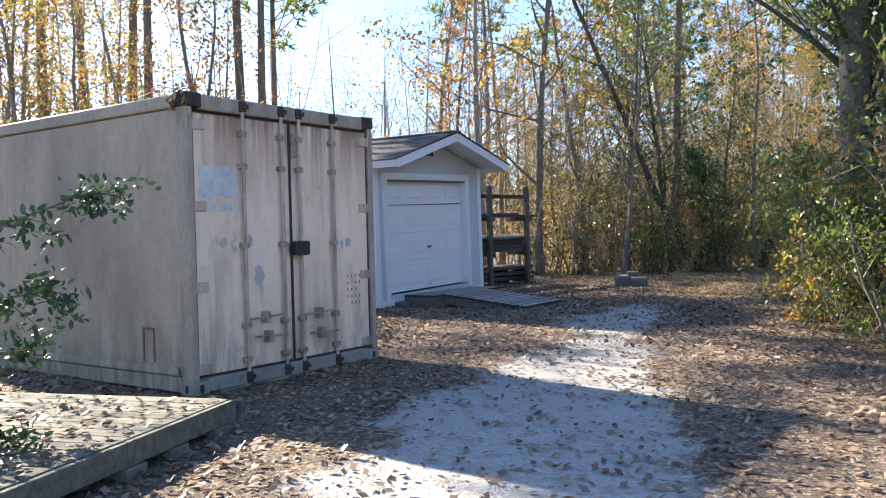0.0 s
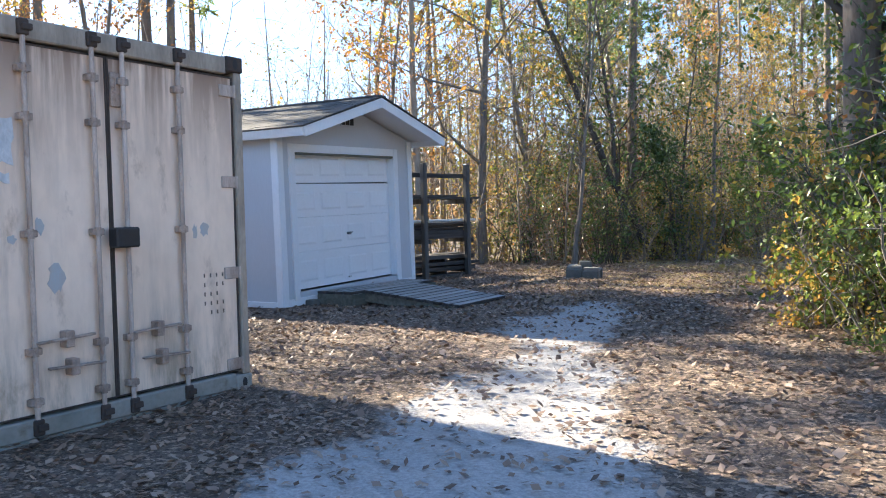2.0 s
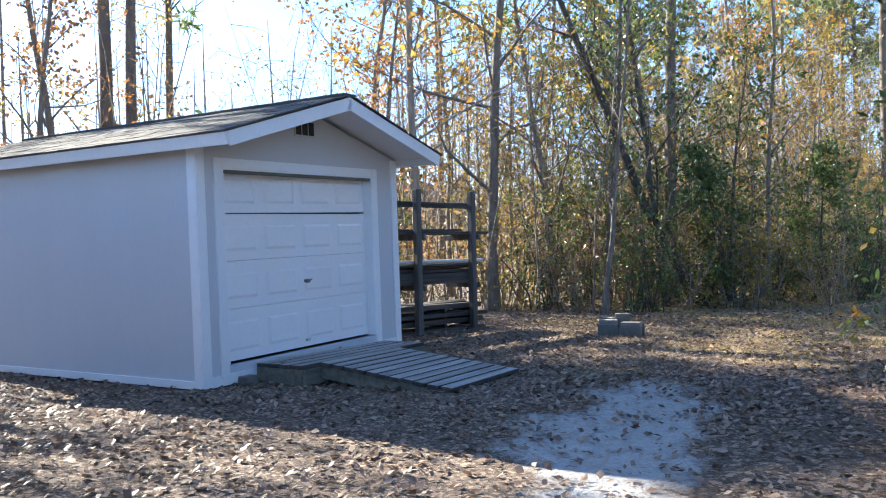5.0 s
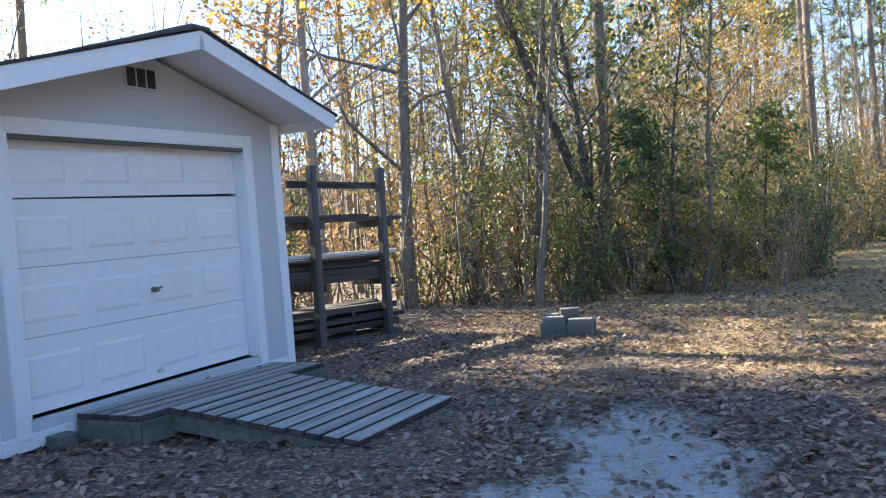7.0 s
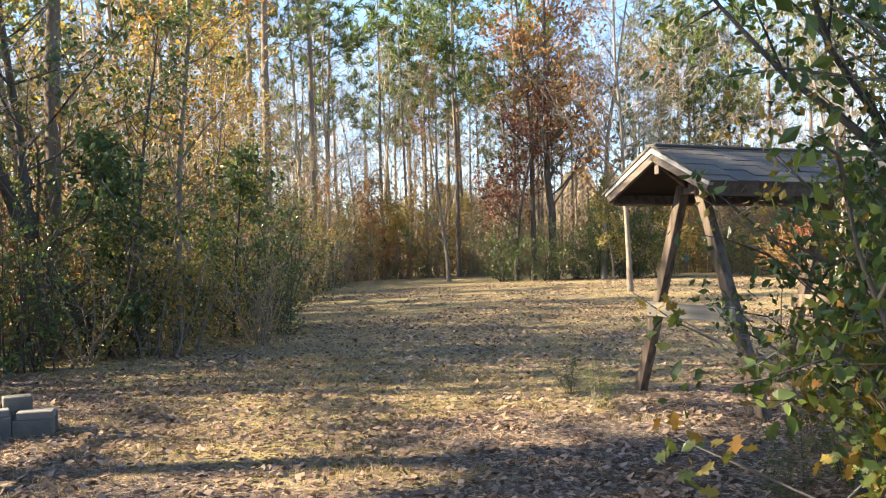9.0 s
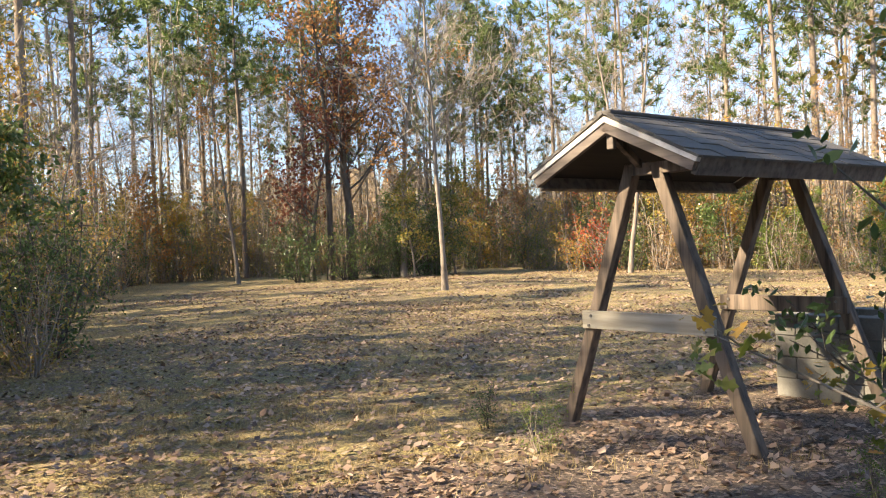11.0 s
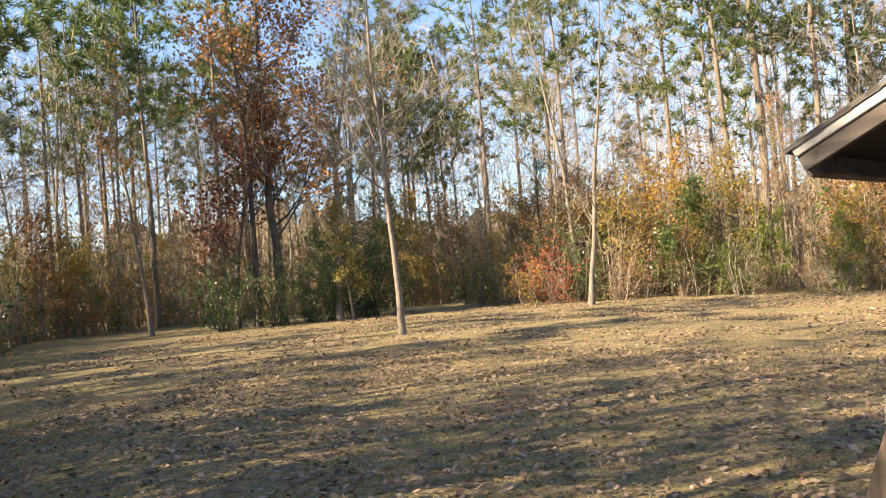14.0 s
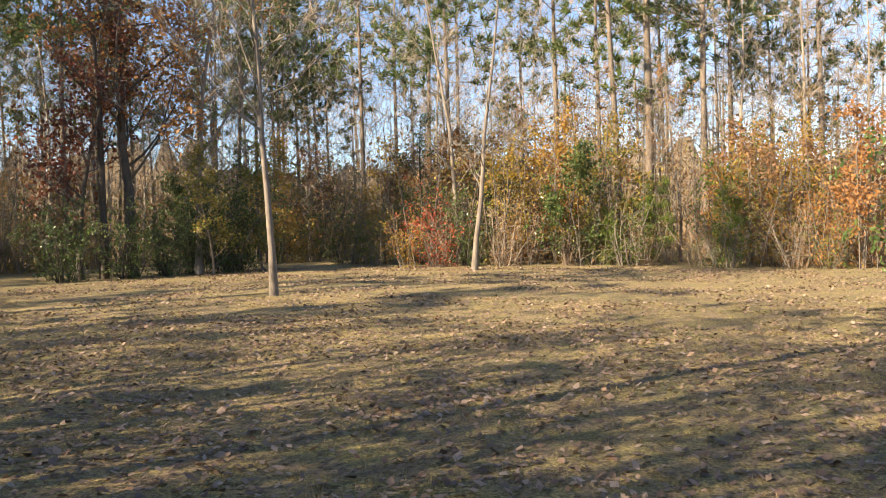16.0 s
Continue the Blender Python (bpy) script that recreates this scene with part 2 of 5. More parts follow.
M["leaf_brown"] = leaf_mat("brown_leaf", [(0, (0.16, 0.09, 0.05)), (0.5, (0.28, 0.155, 0.075)), (1, (0.42, 0.24, 0.10))], 0.35)
M["leaf_russet"] = leaf_mat("russet_leaf", [(0, (0.10, 0.045, 0.035)), (0.6, (0.20, 0.07, 0.04)), (1, (0.30, 0.12, 0.04))], 0.45)
M["leaf_red"] = leaf_mat("red_leaf", [(0, (0.25, 0.05, 0.03)), (0.6, (0.40, 0.09, 0.05)), (1, (0.42, 0.2, 0.06))], 0.45)
M["leaf_live"] = leaf_mat("live_leaf", [(0, (0.04, 0.08, 0.018)), (0.5, (0.115, 0.17, 0.032)), (0.85, (0.20, 0.25, 0.045)), (1, (0.33, 0.27, 0.045))], 0.4, 0.4)
M["leaf_turning"] = leaf_mat("turning_leaf", [(0, (0.08, 0.135, 0.03)), (0.4, (0.18, 0.22, 0.045)), (0.62, (0.42, 0.27, 0.055)), (0.8, (0.46, 0.22, 0.05)), (1, (0.36, 0.13, 0.04))], 0.45, 0.45)
M["litter"] = leaf_mat("fallen_leaf", [(0, (0.04, 0.027, 0.021)), (0.3, (0.13, 0.083, 0.056)), (0.6, (0.30, 0.205, 0.14)), (0.85, (0.46, 0.35, 0.26)), (1, (0.60, 0.50, 0.41))], 0.15, 0.5)
M["grass"] = leaf_mat("winter_grass", [(0, (0.12, 0.12, 0.04)), (0.4, (0.30, 0.23, 0.10)), (1, (0.48, 0.37, 0.19))], 0.4)
M["far"] = leaf_mat("far_woods", [(0, (0.12, 0.11, 0.055)), (0.35, (0.24, 0.16, 0.08)), (0.7, (0.36, 0.21, 0.09)), (1, (0.44, 0.28, 0.11))], 0.4)


# ---- mesh helpers ----
def link_mesh(name, me, material, parent=None, label=""):
    me.materials.append(material) if not me.materials else None
    ob = new(name, me)
    if parent is not None:
        ob.parent = parent
    return tagged(ob, label)


def part(name, bm, material, parent=None, label=""):
    me = bpy.data.meshes.new(name)
    bm.to_mesh(me)
    bm.free()
    return link_mesh(name, me, material, parent, label)


def thing(name, m, label, category, group="", kind=""):
    ob = new(name)
    ob.empty_display_size = 0.2
    ob.matrix_basis = m
    return tagged(ob, label, category, group, kind)


def add_box(bm, lo, hi, bev=0.0, m=None):
    """An axis-aligned block from lo to hi, edges eased by bev, then moved by m."""
    made = bmesh.ops.create_cube(bm, size=1.0)["verts"]
    for v in made:
        v.co = Vector([(a + b) / 2 + c * (b - a) for a, b, c in zip(lo, hi, v.co)])
    if m is not None:
        bmesh.ops.transform(bm, matrix=m, verts=made)
    if bev:
        edges = list({e for v in made for e in v.link_edges})
        bmesh.ops.bevel(bm, geom=edges, offset=bev, segments=1, affect="EDGES")
    return bm


def block(lo, hi, bev=0.0, m=None):
    return add_box(bmesh.new(), lo, hi, bev, m)


def between(bm, a, b, w, d, bev=0.004, side=(0, 1, 0)):
    """A beam of section w x d from a to b; d is measured along side."""
    a, b = Vector(a), Vector(b)
    z = (b - a).normalized()
    y = Vector(side)
    y = (y - z * y.dot(z)).normalized()
    x = y.cross(z)
    m = Matrix((x, y, z)).transposed().to_4x4()
    m.translation = a
    return add_box(bm, (-w / 2, -d / 2, 0), (w / 2, d / 2, (b - a).length), bev, m)


def rod(bm, a, b, r, sides=10):
    a, b = Vector(a), Vector(b)
    m = (b - a).to_track_quat("Z", "Y").to_matrix().to_4x4()
    m.translation = (a + b) / 2
    bmesh.ops.create_cone(bm, cap_ends=True, segments=sides, radius1=r, radius2=r, depth=(b - a).length, matrix=m)
    return bm


def prism(points, depth, m=None):
    """A flat outline in local x, z pushed along y from 0 to depth."""
    bm = bmesh.new()
    a = [bm.verts.new((x, 0, z)) for x, z in points]
    b = [bm.verts.new((x, depth, z)) for x, z in points]
    bm.faces.new(a)
    bm.faces.new(b[::-1])
    for i in range(len(a)):
        j = (i + 1) % len(a)
        bm.faces.new((a[j], a[i], b[i], b[j]))
    if m is not None:
        bmesh.ops.transform(bm, matrix=m, verts=bm.verts)
    bmesh.ops.recalc_face_normals(bm, faces=bm.faces)
    return bm


def smoothstep(a, b, x):
    x = min(1.0, max(0.0, (x - a) / (b - a)))
    return x * x * (3 - 2 * x)


def height(x, y):
    """The lie of the land: a slight dip at the start of the drive and a slow rise across the meadow."""
    far = smoothstep(12, 22, x)
    return -0.11 * (1 - smoothstep(3, 13, y)) * (1 - far) + far * (0.17 * smoothstep(17, 27, y) - 0.15 * (1 - smoothstep(12, 20, y)))


def sand_at(x, y):
    """How bare the sandy drive is: 1 on it, 0 off it."""
    knots = ((-8, 0.9, 1.15), (4.4, 0.95, 1.0), (6.1, 1.2, 1.0), (7.8, 1.65, 0.8), (8.8, 1.95, 0.6), (9.7, 2.15, 0.35), (10.6, 2.35, 0.6), (12.4, 2.85, 0.6), (13.4, 3.1, 0.35), (14.3, 3.3, 0.0))
    if not -8 <= y <= 14.3:
        return 0.0
    for (y0, x0, w0), (y1, x1, w1) in zip(knots, knots[1:]):
        if y0 <= y <= y1:
            k = (y - y0) / (y1 - y0)
            c, w = x0 + (x1 - x0) * k, w0 + (w1 - w0) * k
            c += 0.22 * noise.noise(Vector((x * 0.5, y * 0.8, 11)))
            w += 0.4 * noise.noise(Vector((x * 1.3, y * 1.3, 5)))
            return 1 - smoothstep(w - 0.7, w + 0.55, abs(x - c)) if w > 0.05 else 0.0
    return 0.0


def grass_at(x, y):
    """Mown grass of the meadow, against the leaf litter of the yard."""
    yard = 0.55 * smoothstep(0.5, 3, x) * smoothstep(12.5, 15, y) * (0.75 + 0.6 * noise.noise(Vector((x * 0.5, y * 0.5, 21))))
    return max(yard, smoothstep(0, 1, smoothstep(4.5, 14, x) * smoothstep(13, 17, y) + smoothstep(3, 6, x) * smoothstep(15, 17, y) * 0.6), smoothstep(9, 14, x))


# ---- ground ----
def spread(lo, hi, step, far):
    near = list(np.arange(lo, hi + step / 2, step))
    out = []
    d = step
    while d < far:
        d *= 1.45
        out.append(d)
    return np.array([lo - d for d in reversed(out)] + near + [hi + d for d in out])


def ground():
    xs, ys = spread(-7, 18, 0.2, 700), spread(-4, 28, 0.2, 700)
    nx, ny = len(xs), len(ys)
    co = np.zeros((ny, nx, 3))
    sand, lawn = np.zeros((ny, nx)), np.zeros((ny, nx))
    for j, y in enumerate(ys):
        for i, x in enumerate(xs):
            n = noise.noise(Vector((x * 0.6, y * 0.6, 0))) * 0.035 + noise.noise(Vector((x * 2.3, y * 2.3, 3))) * 0.015
            s = sand_at(x, y)
            co[j, i] = x, y, height(x, y) + (n * (1 - 0.6 * s) - 0.02 * s if abs(x) < 60 else 0) 
            sand[j, i], lawn[j, i] = s, grass_at(x, y)
    idx = np.arange(nx * ny).reshape(ny, nx)
    faces = np.stack([idx[:-1, :-1], idx[:-1, 1:], idx[1:, 1:], idx[1:, :-1]], -1).reshape(-1, 4)
    me = bpy.data.meshes.new("ground")
    me.from_pydata(co.reshape(-1, 3).tolist(), [], faces.tolist())
    me.shade_smooth()
    for key, val in (("sand", sand), ("lawn", lawn)):
        me.attributes.new(key, "FLOAT", "POINT").data.foreach_set("value", val.reshape(-1).astype(np.float32))
    m, t, b = node_mat("ground", 0.95)
    v = coords(t, (1, 1, 1))
    fine, mid, big = noise_tex(t, v, 38, 4, 0.7), noise_tex(t, v, 9, 5, 0.7), noise_tex(t, v, 0.9, 4)
    litter = ramp(t, fine, [(0.32, (0.035, 0.026, 0.02)), (0.5, (0.12, 0.088, 0.063)), (0.68, (0.30, 0.225, 0.165))])
    litter = mix(t, ramp(t, mid, [(0.48, (0, 0, 0)), (0.7, (0.45,) * 3)]), litter, (0.26, 0.20, 0.15))
    grass = ramp(t, fine, [(0.3, (0.07, 0.056, 0.026)), (0.5, (0.29, 0.222, 0.085)), (0.7, (0.62, 0.475, 0.19))])
    grass = mix(t, ramp(t, big, [(0.44, (0, 0, 0)), (0.66, (0.55,) * 3)]), grass, ramp(t, fine, [(0.3, (0.05, 0.062, 0.02)), (0.7, (0.25, 0.26, 0.085))]))
    patch, tuft = noise_tex(t, v, 2.6, 6, 0.7), noise_tex(t, v, 17, 5, 0.75)
    grass = mix(t, ramp(t, patch, [(0.44, (0, 0, 0)), (0.60, (0.75,) * 3)]), grass, ramp(t, tuft, [(0.3, (0.05, 0.036, 0.024)), (0.5, (0.20, 0.14, 0.09)), (0.7, (0.40, 0.29, 0.20))]))
    grass = mix(t, ramp(t, tuft, [(0.36, (0.85,) * 3), (0.47, (0, 0, 0))]), grass, (0.05, 0.042, 0.018))
    grass = mix(t, ramp(t, mid, [(0.55, (0, 0, 0)), (0.68, (0.8,) * 3)]), grass, litter)
    litter = mix(t, ramp(t, tuft, [(0.36, (0.8,) * 3), (0.46, (0, 0, 0))]), litter, (0.04, 0.028, 0.02))
    sandc = ramp(t, fine, [(0.25, (0.28, 0.265, 0.25)), (0.55, (0.47, 0.45, 0.43)), (0.8, (0.62, 0.60, 0.58))])
    sandc = mix(t, ramp(t, mid, [(0.3, (0.6,) * 3), (0.5, (0, 0, 0))]), sandc, (0.30, 0.27, 0.235))

    ragged = noise_tex(t, v, 2.2, 8, 0.72)

    def mask(key, soft):
        a = t.nodes.new("ShaderNodeAttribute")
        a.attribute_name = key
        k = t.nodes.new("ShaderNodeMath")
        k.operation = "MULTIPLY_ADD"
        k.inputs[1].default_value = soft
        t.links.new(ragged, k.inputs[0])
        t.links.new(a.outputs["Fac"], k.inputs[2])
        half = t.nodes.new("ShaderNodeMath")
        half.operation = "MULTIPLY"
        half.inputs[1].default_value = 0.5
        t.links.new(k.outputs[0], half.inputs[0])
        return ramp(t, half.outputs[0], [(0.25 + soft * 0.18, (0, 0, 0)), (0.25 + soft * 0.27, (1, 1, 1))])
    litter = mix(t, ramp(t, noise_tex(t, v, 24, 2, 0.5), [(0.56, (0, 0, 0)), (0.62, (0.75,) * 3)]), litter, (0.46, 0.335, 0.24))
    c = mix(t, mask("lawn", 0.9), litter, grass)
    c = mix(t, mask("sand", 1.4), c, sandc)
    t.links.new(c, b.inputs["Base Color"])
    bump(t, b, fine, 0.9, 0.03)
    tagged(link_mesh("ground", me, m), "sandy ground under leaf litter, moss and dry winter grass", "ground", kind="structure")


ground()


# ---- shipping container ----
def container():
    W, L, H = 2.42, 6.06, 2.585
    c = thing("shipping_container", pose(-1.66, 6.52, -0.07, 0, 0, 58.3), "weathered tan steel shipping container with closed double doors", "shipping container")
    for nm, lo, hi in (("side_panel", (0.03, 0.14, 0.16), (0.08, L - 0.1, H - 0.13)), ("side_panel", (W - 0.08, 0.14, 0.16), (W - 0.03, L - 0.1, H - 0.13)), ("end_panel", (0.08, L - 0.12, 0.16), (W - 0.08, L - 0.06, H - 0.1)),
                       ("roof_panel", (0.06, 0.12, H - 0.07), (W - 0.06, L - 0.1, H - 0.02)), ("floor_panel", (0.082, 0.14, 0.12), (W - 0.082, L - 0.125, 0.17))):
        part(nm, block(lo, hi), M["container"], c, "smooth tan painted steel panel, stained and streaked")
    for x0 in (0.0, W - 0.16):
        for y0 in (0.0, L - 0.16):
            p0, p1 = (x0, x0 + 0.075) if x0 == 0 else (x0 + 0.085, x0 + 0.16)
            part("corner_post", block((p0, y0, 0.115), (p1, y0 + 0.15, H - 0.115), 0.012), M["container_frame"], c, "grimy tan steel corner post")
            for z0 in (0.0, H - 0.12):
                bm = block((x0 - 0.004, y0 - 0.012, z0), (x0 + 0.166, y0 + 0.17, z0 + 0.12), 0.01)
                cast = part("corner_casting", bm, M["casting"] if z0 else M["sill"], c, "dark cast steel corner block" if z0 else "grey steel corner block with flaking paint")
                if y0 == 0:
                    hole = bmesh.new()
                    bmesh.ops.create_circle(hole, cap_ends=True, segments=14, radius=0.034, matrix=pose(x0 + 0.081, y0 - 0.014, z0 + 0.06, 90) @ Matrix.Diagonal((0.75, 1.15, 1, 1)))
                    part("lifting_hole", hole, M["black"], cast)
                hole = bmesh.new()
                xs = x0 - 0.006 if x0 == 0 else x0 + 0.168
                bmesh.ops.create_circle(hole, cap_ends=True, segments=14, radius=0.034, matrix=pose(xs, y0 + 0.08, z0 + 0.06, 0, 90) @ Matrix.Diagonal((1.15, 0.75, 1, 1)))
                part("lifting_hole", hole, M["black"], cast)
    for x0, x1 in ((0.005, 0.07), (W - 0.07, W - 0.005)):
        part("bottom_rail", block((x0, 0.16, 0.02), (x1, L - 0.16, 0.155), 0.008), M["container"], c)
        part("top_rail", block((x0, 0.16, H - 0.12), (x1, L - 0.16, H - 0.004), 0.012), M["container"], c)
    for x0, x1 in ((-0.006, 0.02), (W - 0.02, W + 0.006)):
        part("rub_strip", block((x0, 0.2, 0.165), (x1, L - 0.2, 0.24), 0.006), M["container"], c)
    outline = bmesh.new()
    for lo, hi in (((0.024, 0.55, 0.26), (0.034, 0.57, 0.55)), ((0.024, 0.70, 0.26), (0.034, 0.72, 0.55)), ((0.024, 0.55, 0.54), (0.034, 0.72, 0.56))):
        add_box(outline, lo, hi)
    part("side_bracket", outline, M["container_dark"], c)
    part("header", block((0.16, 0.0, H - 0.14), (W - 0.16, 0.13, H - 0.01), 0.01), M["container_frame"], c, "stained steel door header")
    part("door_sill", block((0.16, -0.01, 0.02), (W - 0.16, 0.13, 0.14), 0.01), M["sill"], c, "grey steel sill with flaking paint")
    part("floor_skid", block((0.3, 0.0, -0.05), (W - 0.2, 0.35, 0.02), 0.01), M["sill"], c)
    z0, z1 = 0.155, H - 0.155
    for k, (x0, x1) in enumerate(((0.085, 1.207), (1.223, W - 0.085))):
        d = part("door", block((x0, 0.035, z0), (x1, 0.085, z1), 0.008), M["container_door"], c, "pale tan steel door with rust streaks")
        seal = bmesh.new()
        for lo, hi in (((x0 - 0.006, 0.028, z0), (x0 + 0.008, 0.036, z1)), ((x1 - 0.008, 0.028, z0), (x1 + 0.006, 0.036, z1)), ((x0, 0.028, z1 - 0.012), (x1, 0.036, z1)), ((x0, 0.028, z0), (x1, 0.036, z0 + 0.008))):
            add_box(seal, lo, hi)
        part("gasket", seal, M["casting"], d, "black rubber door gasket")
        rods = (0.615, 1.085) if k == 0 else (1.315, 1.785)
        for r in rods:
            bar = part("lock_rod", rod(bmesh.new(), (r, -0.005, 0.05), (r, -0.005, H - 0.04), 0.017), M["galv"], d, "galvanised locking rod with rusty brackets")
            for gz in (0.24, 0.55, 1.27, 1.98, 2.27):
                bm = block((r - 0.045, -0.016, gz - 0.022), (r + 0.045, 0.036, gz + 0.022), 0.005)
                rod(bm, (r, -0.005, gz - 0.03), (r, -0.005, gz + 0.03), 0.023)
                part("rod_guide", bm, M["bracket"], d, "rusty rod bracket")
            for gz in (0.085, H - 0.07):
                bm = block((r - 0.035, -0.03, gz - 0.05), (r + 0.035, 0.012, gz + 0.05), 0.008)
                add_box(bm, (r - 0.02, -0.045, gz - 0.02), (r + 0.05, -0.01, gz + 0.02), 0.005)
                part("locking_cam", bm, M["casting"], d, "dark rusty cam keeper")
        for hr, hz in ((rods[0], 0.60), (rods[1], 0.42)) if k == 0 else ((rods[0], 0.58), (rods[1], 0.38)):
            s = 1 if hr == rods[0] else -1
            bm = between(bmesh.new(), (hr, -0.03, hz), (hr + s * 0.40, -0.03, hz + 0.015), 0.016, 0.034, 0.004)
            add_box(bm, (hr + s * 0.22 - 0.03, -0.045, hz - 0.05), (hr + s * 0.22 + 0.03, 0.036, hz + 0.055), 0.006)
            part("door_handle", bm, M["bracket"], d)
        hx = x0 if k == 0 else x1
        for hz in (0.21, 0.92, 1.62, 2.32):
            bm = block((hx - 0.02, 0.018, hz - 0.045), (hx + 0.13, 0.038, hz + 0.045), 0.005) if k == 0 else block((hx - 0.13, 0.018, hz - 0.045), (hx + 0.02, 0.038, hz + 0.045), 0.005)
            rod(bm, (hx - (0.02 if k == 0 else -0.02), 0.02, hz - 0.05), (hx - (0.02 if k == 0 else -0.02), 0.02, hz + 0.05), 0.016)
            part("hinge", bm, M["galv"], d)
    bm = block((1.235, 0.012, 2.10), (1.318, 0.034, 2.33), 0.006)
    for lo, hi in (((1.262, 0.004, 2.14), (1.274, 0.013, 2.29)), ((1.245, 0.004, 2.19), (1.305, 0.013, 2.205)), ((1.245, 0.004, 2.285), (1.305, 0.013, 2.30))):
        add_box(bm, lo, hi, 0.002)
    part("hasp_plate", bm, M["bracket"], c, "rusty hasp plate at the top of the door")
    part("lock_box", block((1.16, -0.10, 1.16), (1.345, 0.0, 1.295), 0.012), M["black"], c, "black steel lock box over the door seam")
    rng = random.Random(4)
    ragged = [(0.14 + 0.41 * k / 12, 1.70 + rng.uniform(-0.03, 0.04)) for k in range(13)] + [(0.55 + rng.uniform(-0.015, 0.01), 1.74 + 0.22 * k / 6) for k in range(1, 6)] + [(0.55 - 0.41 * k / 12, 1.972 + rng.uniform(-0.015, 0.004)) for k in range(13)] + [(0.14 + rng.uniform(-0.004, 0.015), 1.95 - 0.2 * k / 5) for k in range(1, 5)]
    part("poster", prism(ragged, 0.004, pose(0, 0.031, 0)), M["paper"], c, "torn faded paper notice")
    strip = [(0.13 + 0.9 * k / 30, 1.585 + rng.uniform(-0.012, 0.012)) for k in range(31)] + [(1.03 - 0.9 * k / 30, 1.635 + rng.uniform(-0.02, 0.012)) for k in range(31)]
    part("label_strip", prism(strip[:14] + strip[-14:], 0.004, pose(0, 0.031, 0)), M["paper"], c, "torn strip of old label")
    for x, z, w, h in ((0.40, 1.30, 0.10, 0.10), (0.70, 1.32, 0.06, 0.12), (0.80, 0.98, 0.14, 0.18), (2.02, 1.26, 0.10, 0.10), (1.93, 1.24, 0.05, 0.12), (0.52, 1.24, 0.06, 0.06)):
        pts = [(x + w * 0.5 * math.cos(a) * rng.uniform(0.6, 1.2), z + h * 0.5 * math.sin(a) * rng.uniform(0.6, 1.2)) for a in [2 * math.pi * k / 14 for k in range(14)]]
        part("paint_scuff", prism(pts, 0.003, pose(0, 0.0325, 0)), M["scuff"], c, "blue-grey scuffed paint")
    bm = bmesh.new()
    for i in range(4):
        for j in range(5):
            if (i * 5 + j * 3) % 7:
                add_box(bm, (2.0 + 0.06 * i, 0.032, 0.62 + 0.07 * j), (2.0 + 0.06 * i + 0.012, 0.0345, 0.62 + 0.07 * j + 0.03))
    tagged(part("worn_lettering", bm, M["container_dark"], c), kind="stuff")


container()


# ---- timber deck by the container ----
def loading_deck():
    d = thing("wooden_deck", pose(-1.03, 5.53, -0.11, 0, 0, -11), "low grey timber deck strewn with leaves, resting on concrete blocks", "deck")
    for i in range(14):
        y0 = -0.165 * (i + 1)
        part("deck_board", block((-2.6, y0 + 0.004, 0.18), (0.0, y0 + 0.162, 0.215), 0.004), M["deck_old"], d)
    part("rim_joist", block((0.004, -1.25, 0.065), (0.045, 0.02, 0.21), 0.004), M["deck_side"] , d)
    part("rim_joist", block((0.004, -2.32, 0.065), (0.043, -1.256, 0.208), 0.004), M["deck_side"], d)
    part("end_joist", block((-2.6, 0.002, 0.07), (0.0, 0.04, 0.21), 0.004), M["deck_side"], d)
    part("corner_cleat", block((0.0, 0.045, 0.06), (0.075, 0.10, 0.20), 0.004), M["deck_side"], d)
    for y in (-0.2, -0.75, -1.2, -1.9):
        part("support_block", block((-0.12, y - 0.1, -0.06), (0.07, y + 0.1, 0.062), 0.008), M["block"], d)
    part("support_block", block((-2.4, -1.0, -0.06), (-2.2, -0.6, 0.178), 0.008), M["block"], d)
    part("support_block", block((-2.4, -2.2, -0.06), (-2.2, -1.9, 0.178), 0.008), M["block"], d)


loading_deck()


# ---- garage shed ----
SHED = pose(-1.107, 13.62, 0.0, 0, -1.4, 60.5)       # it has settled to one side
YARD = pose(-1.107, 13.62, 0.0, 0, 0, 60.5)
SW, SD, EAVE, RIDGE = 3.42, 4.9, 2.485, 3.01


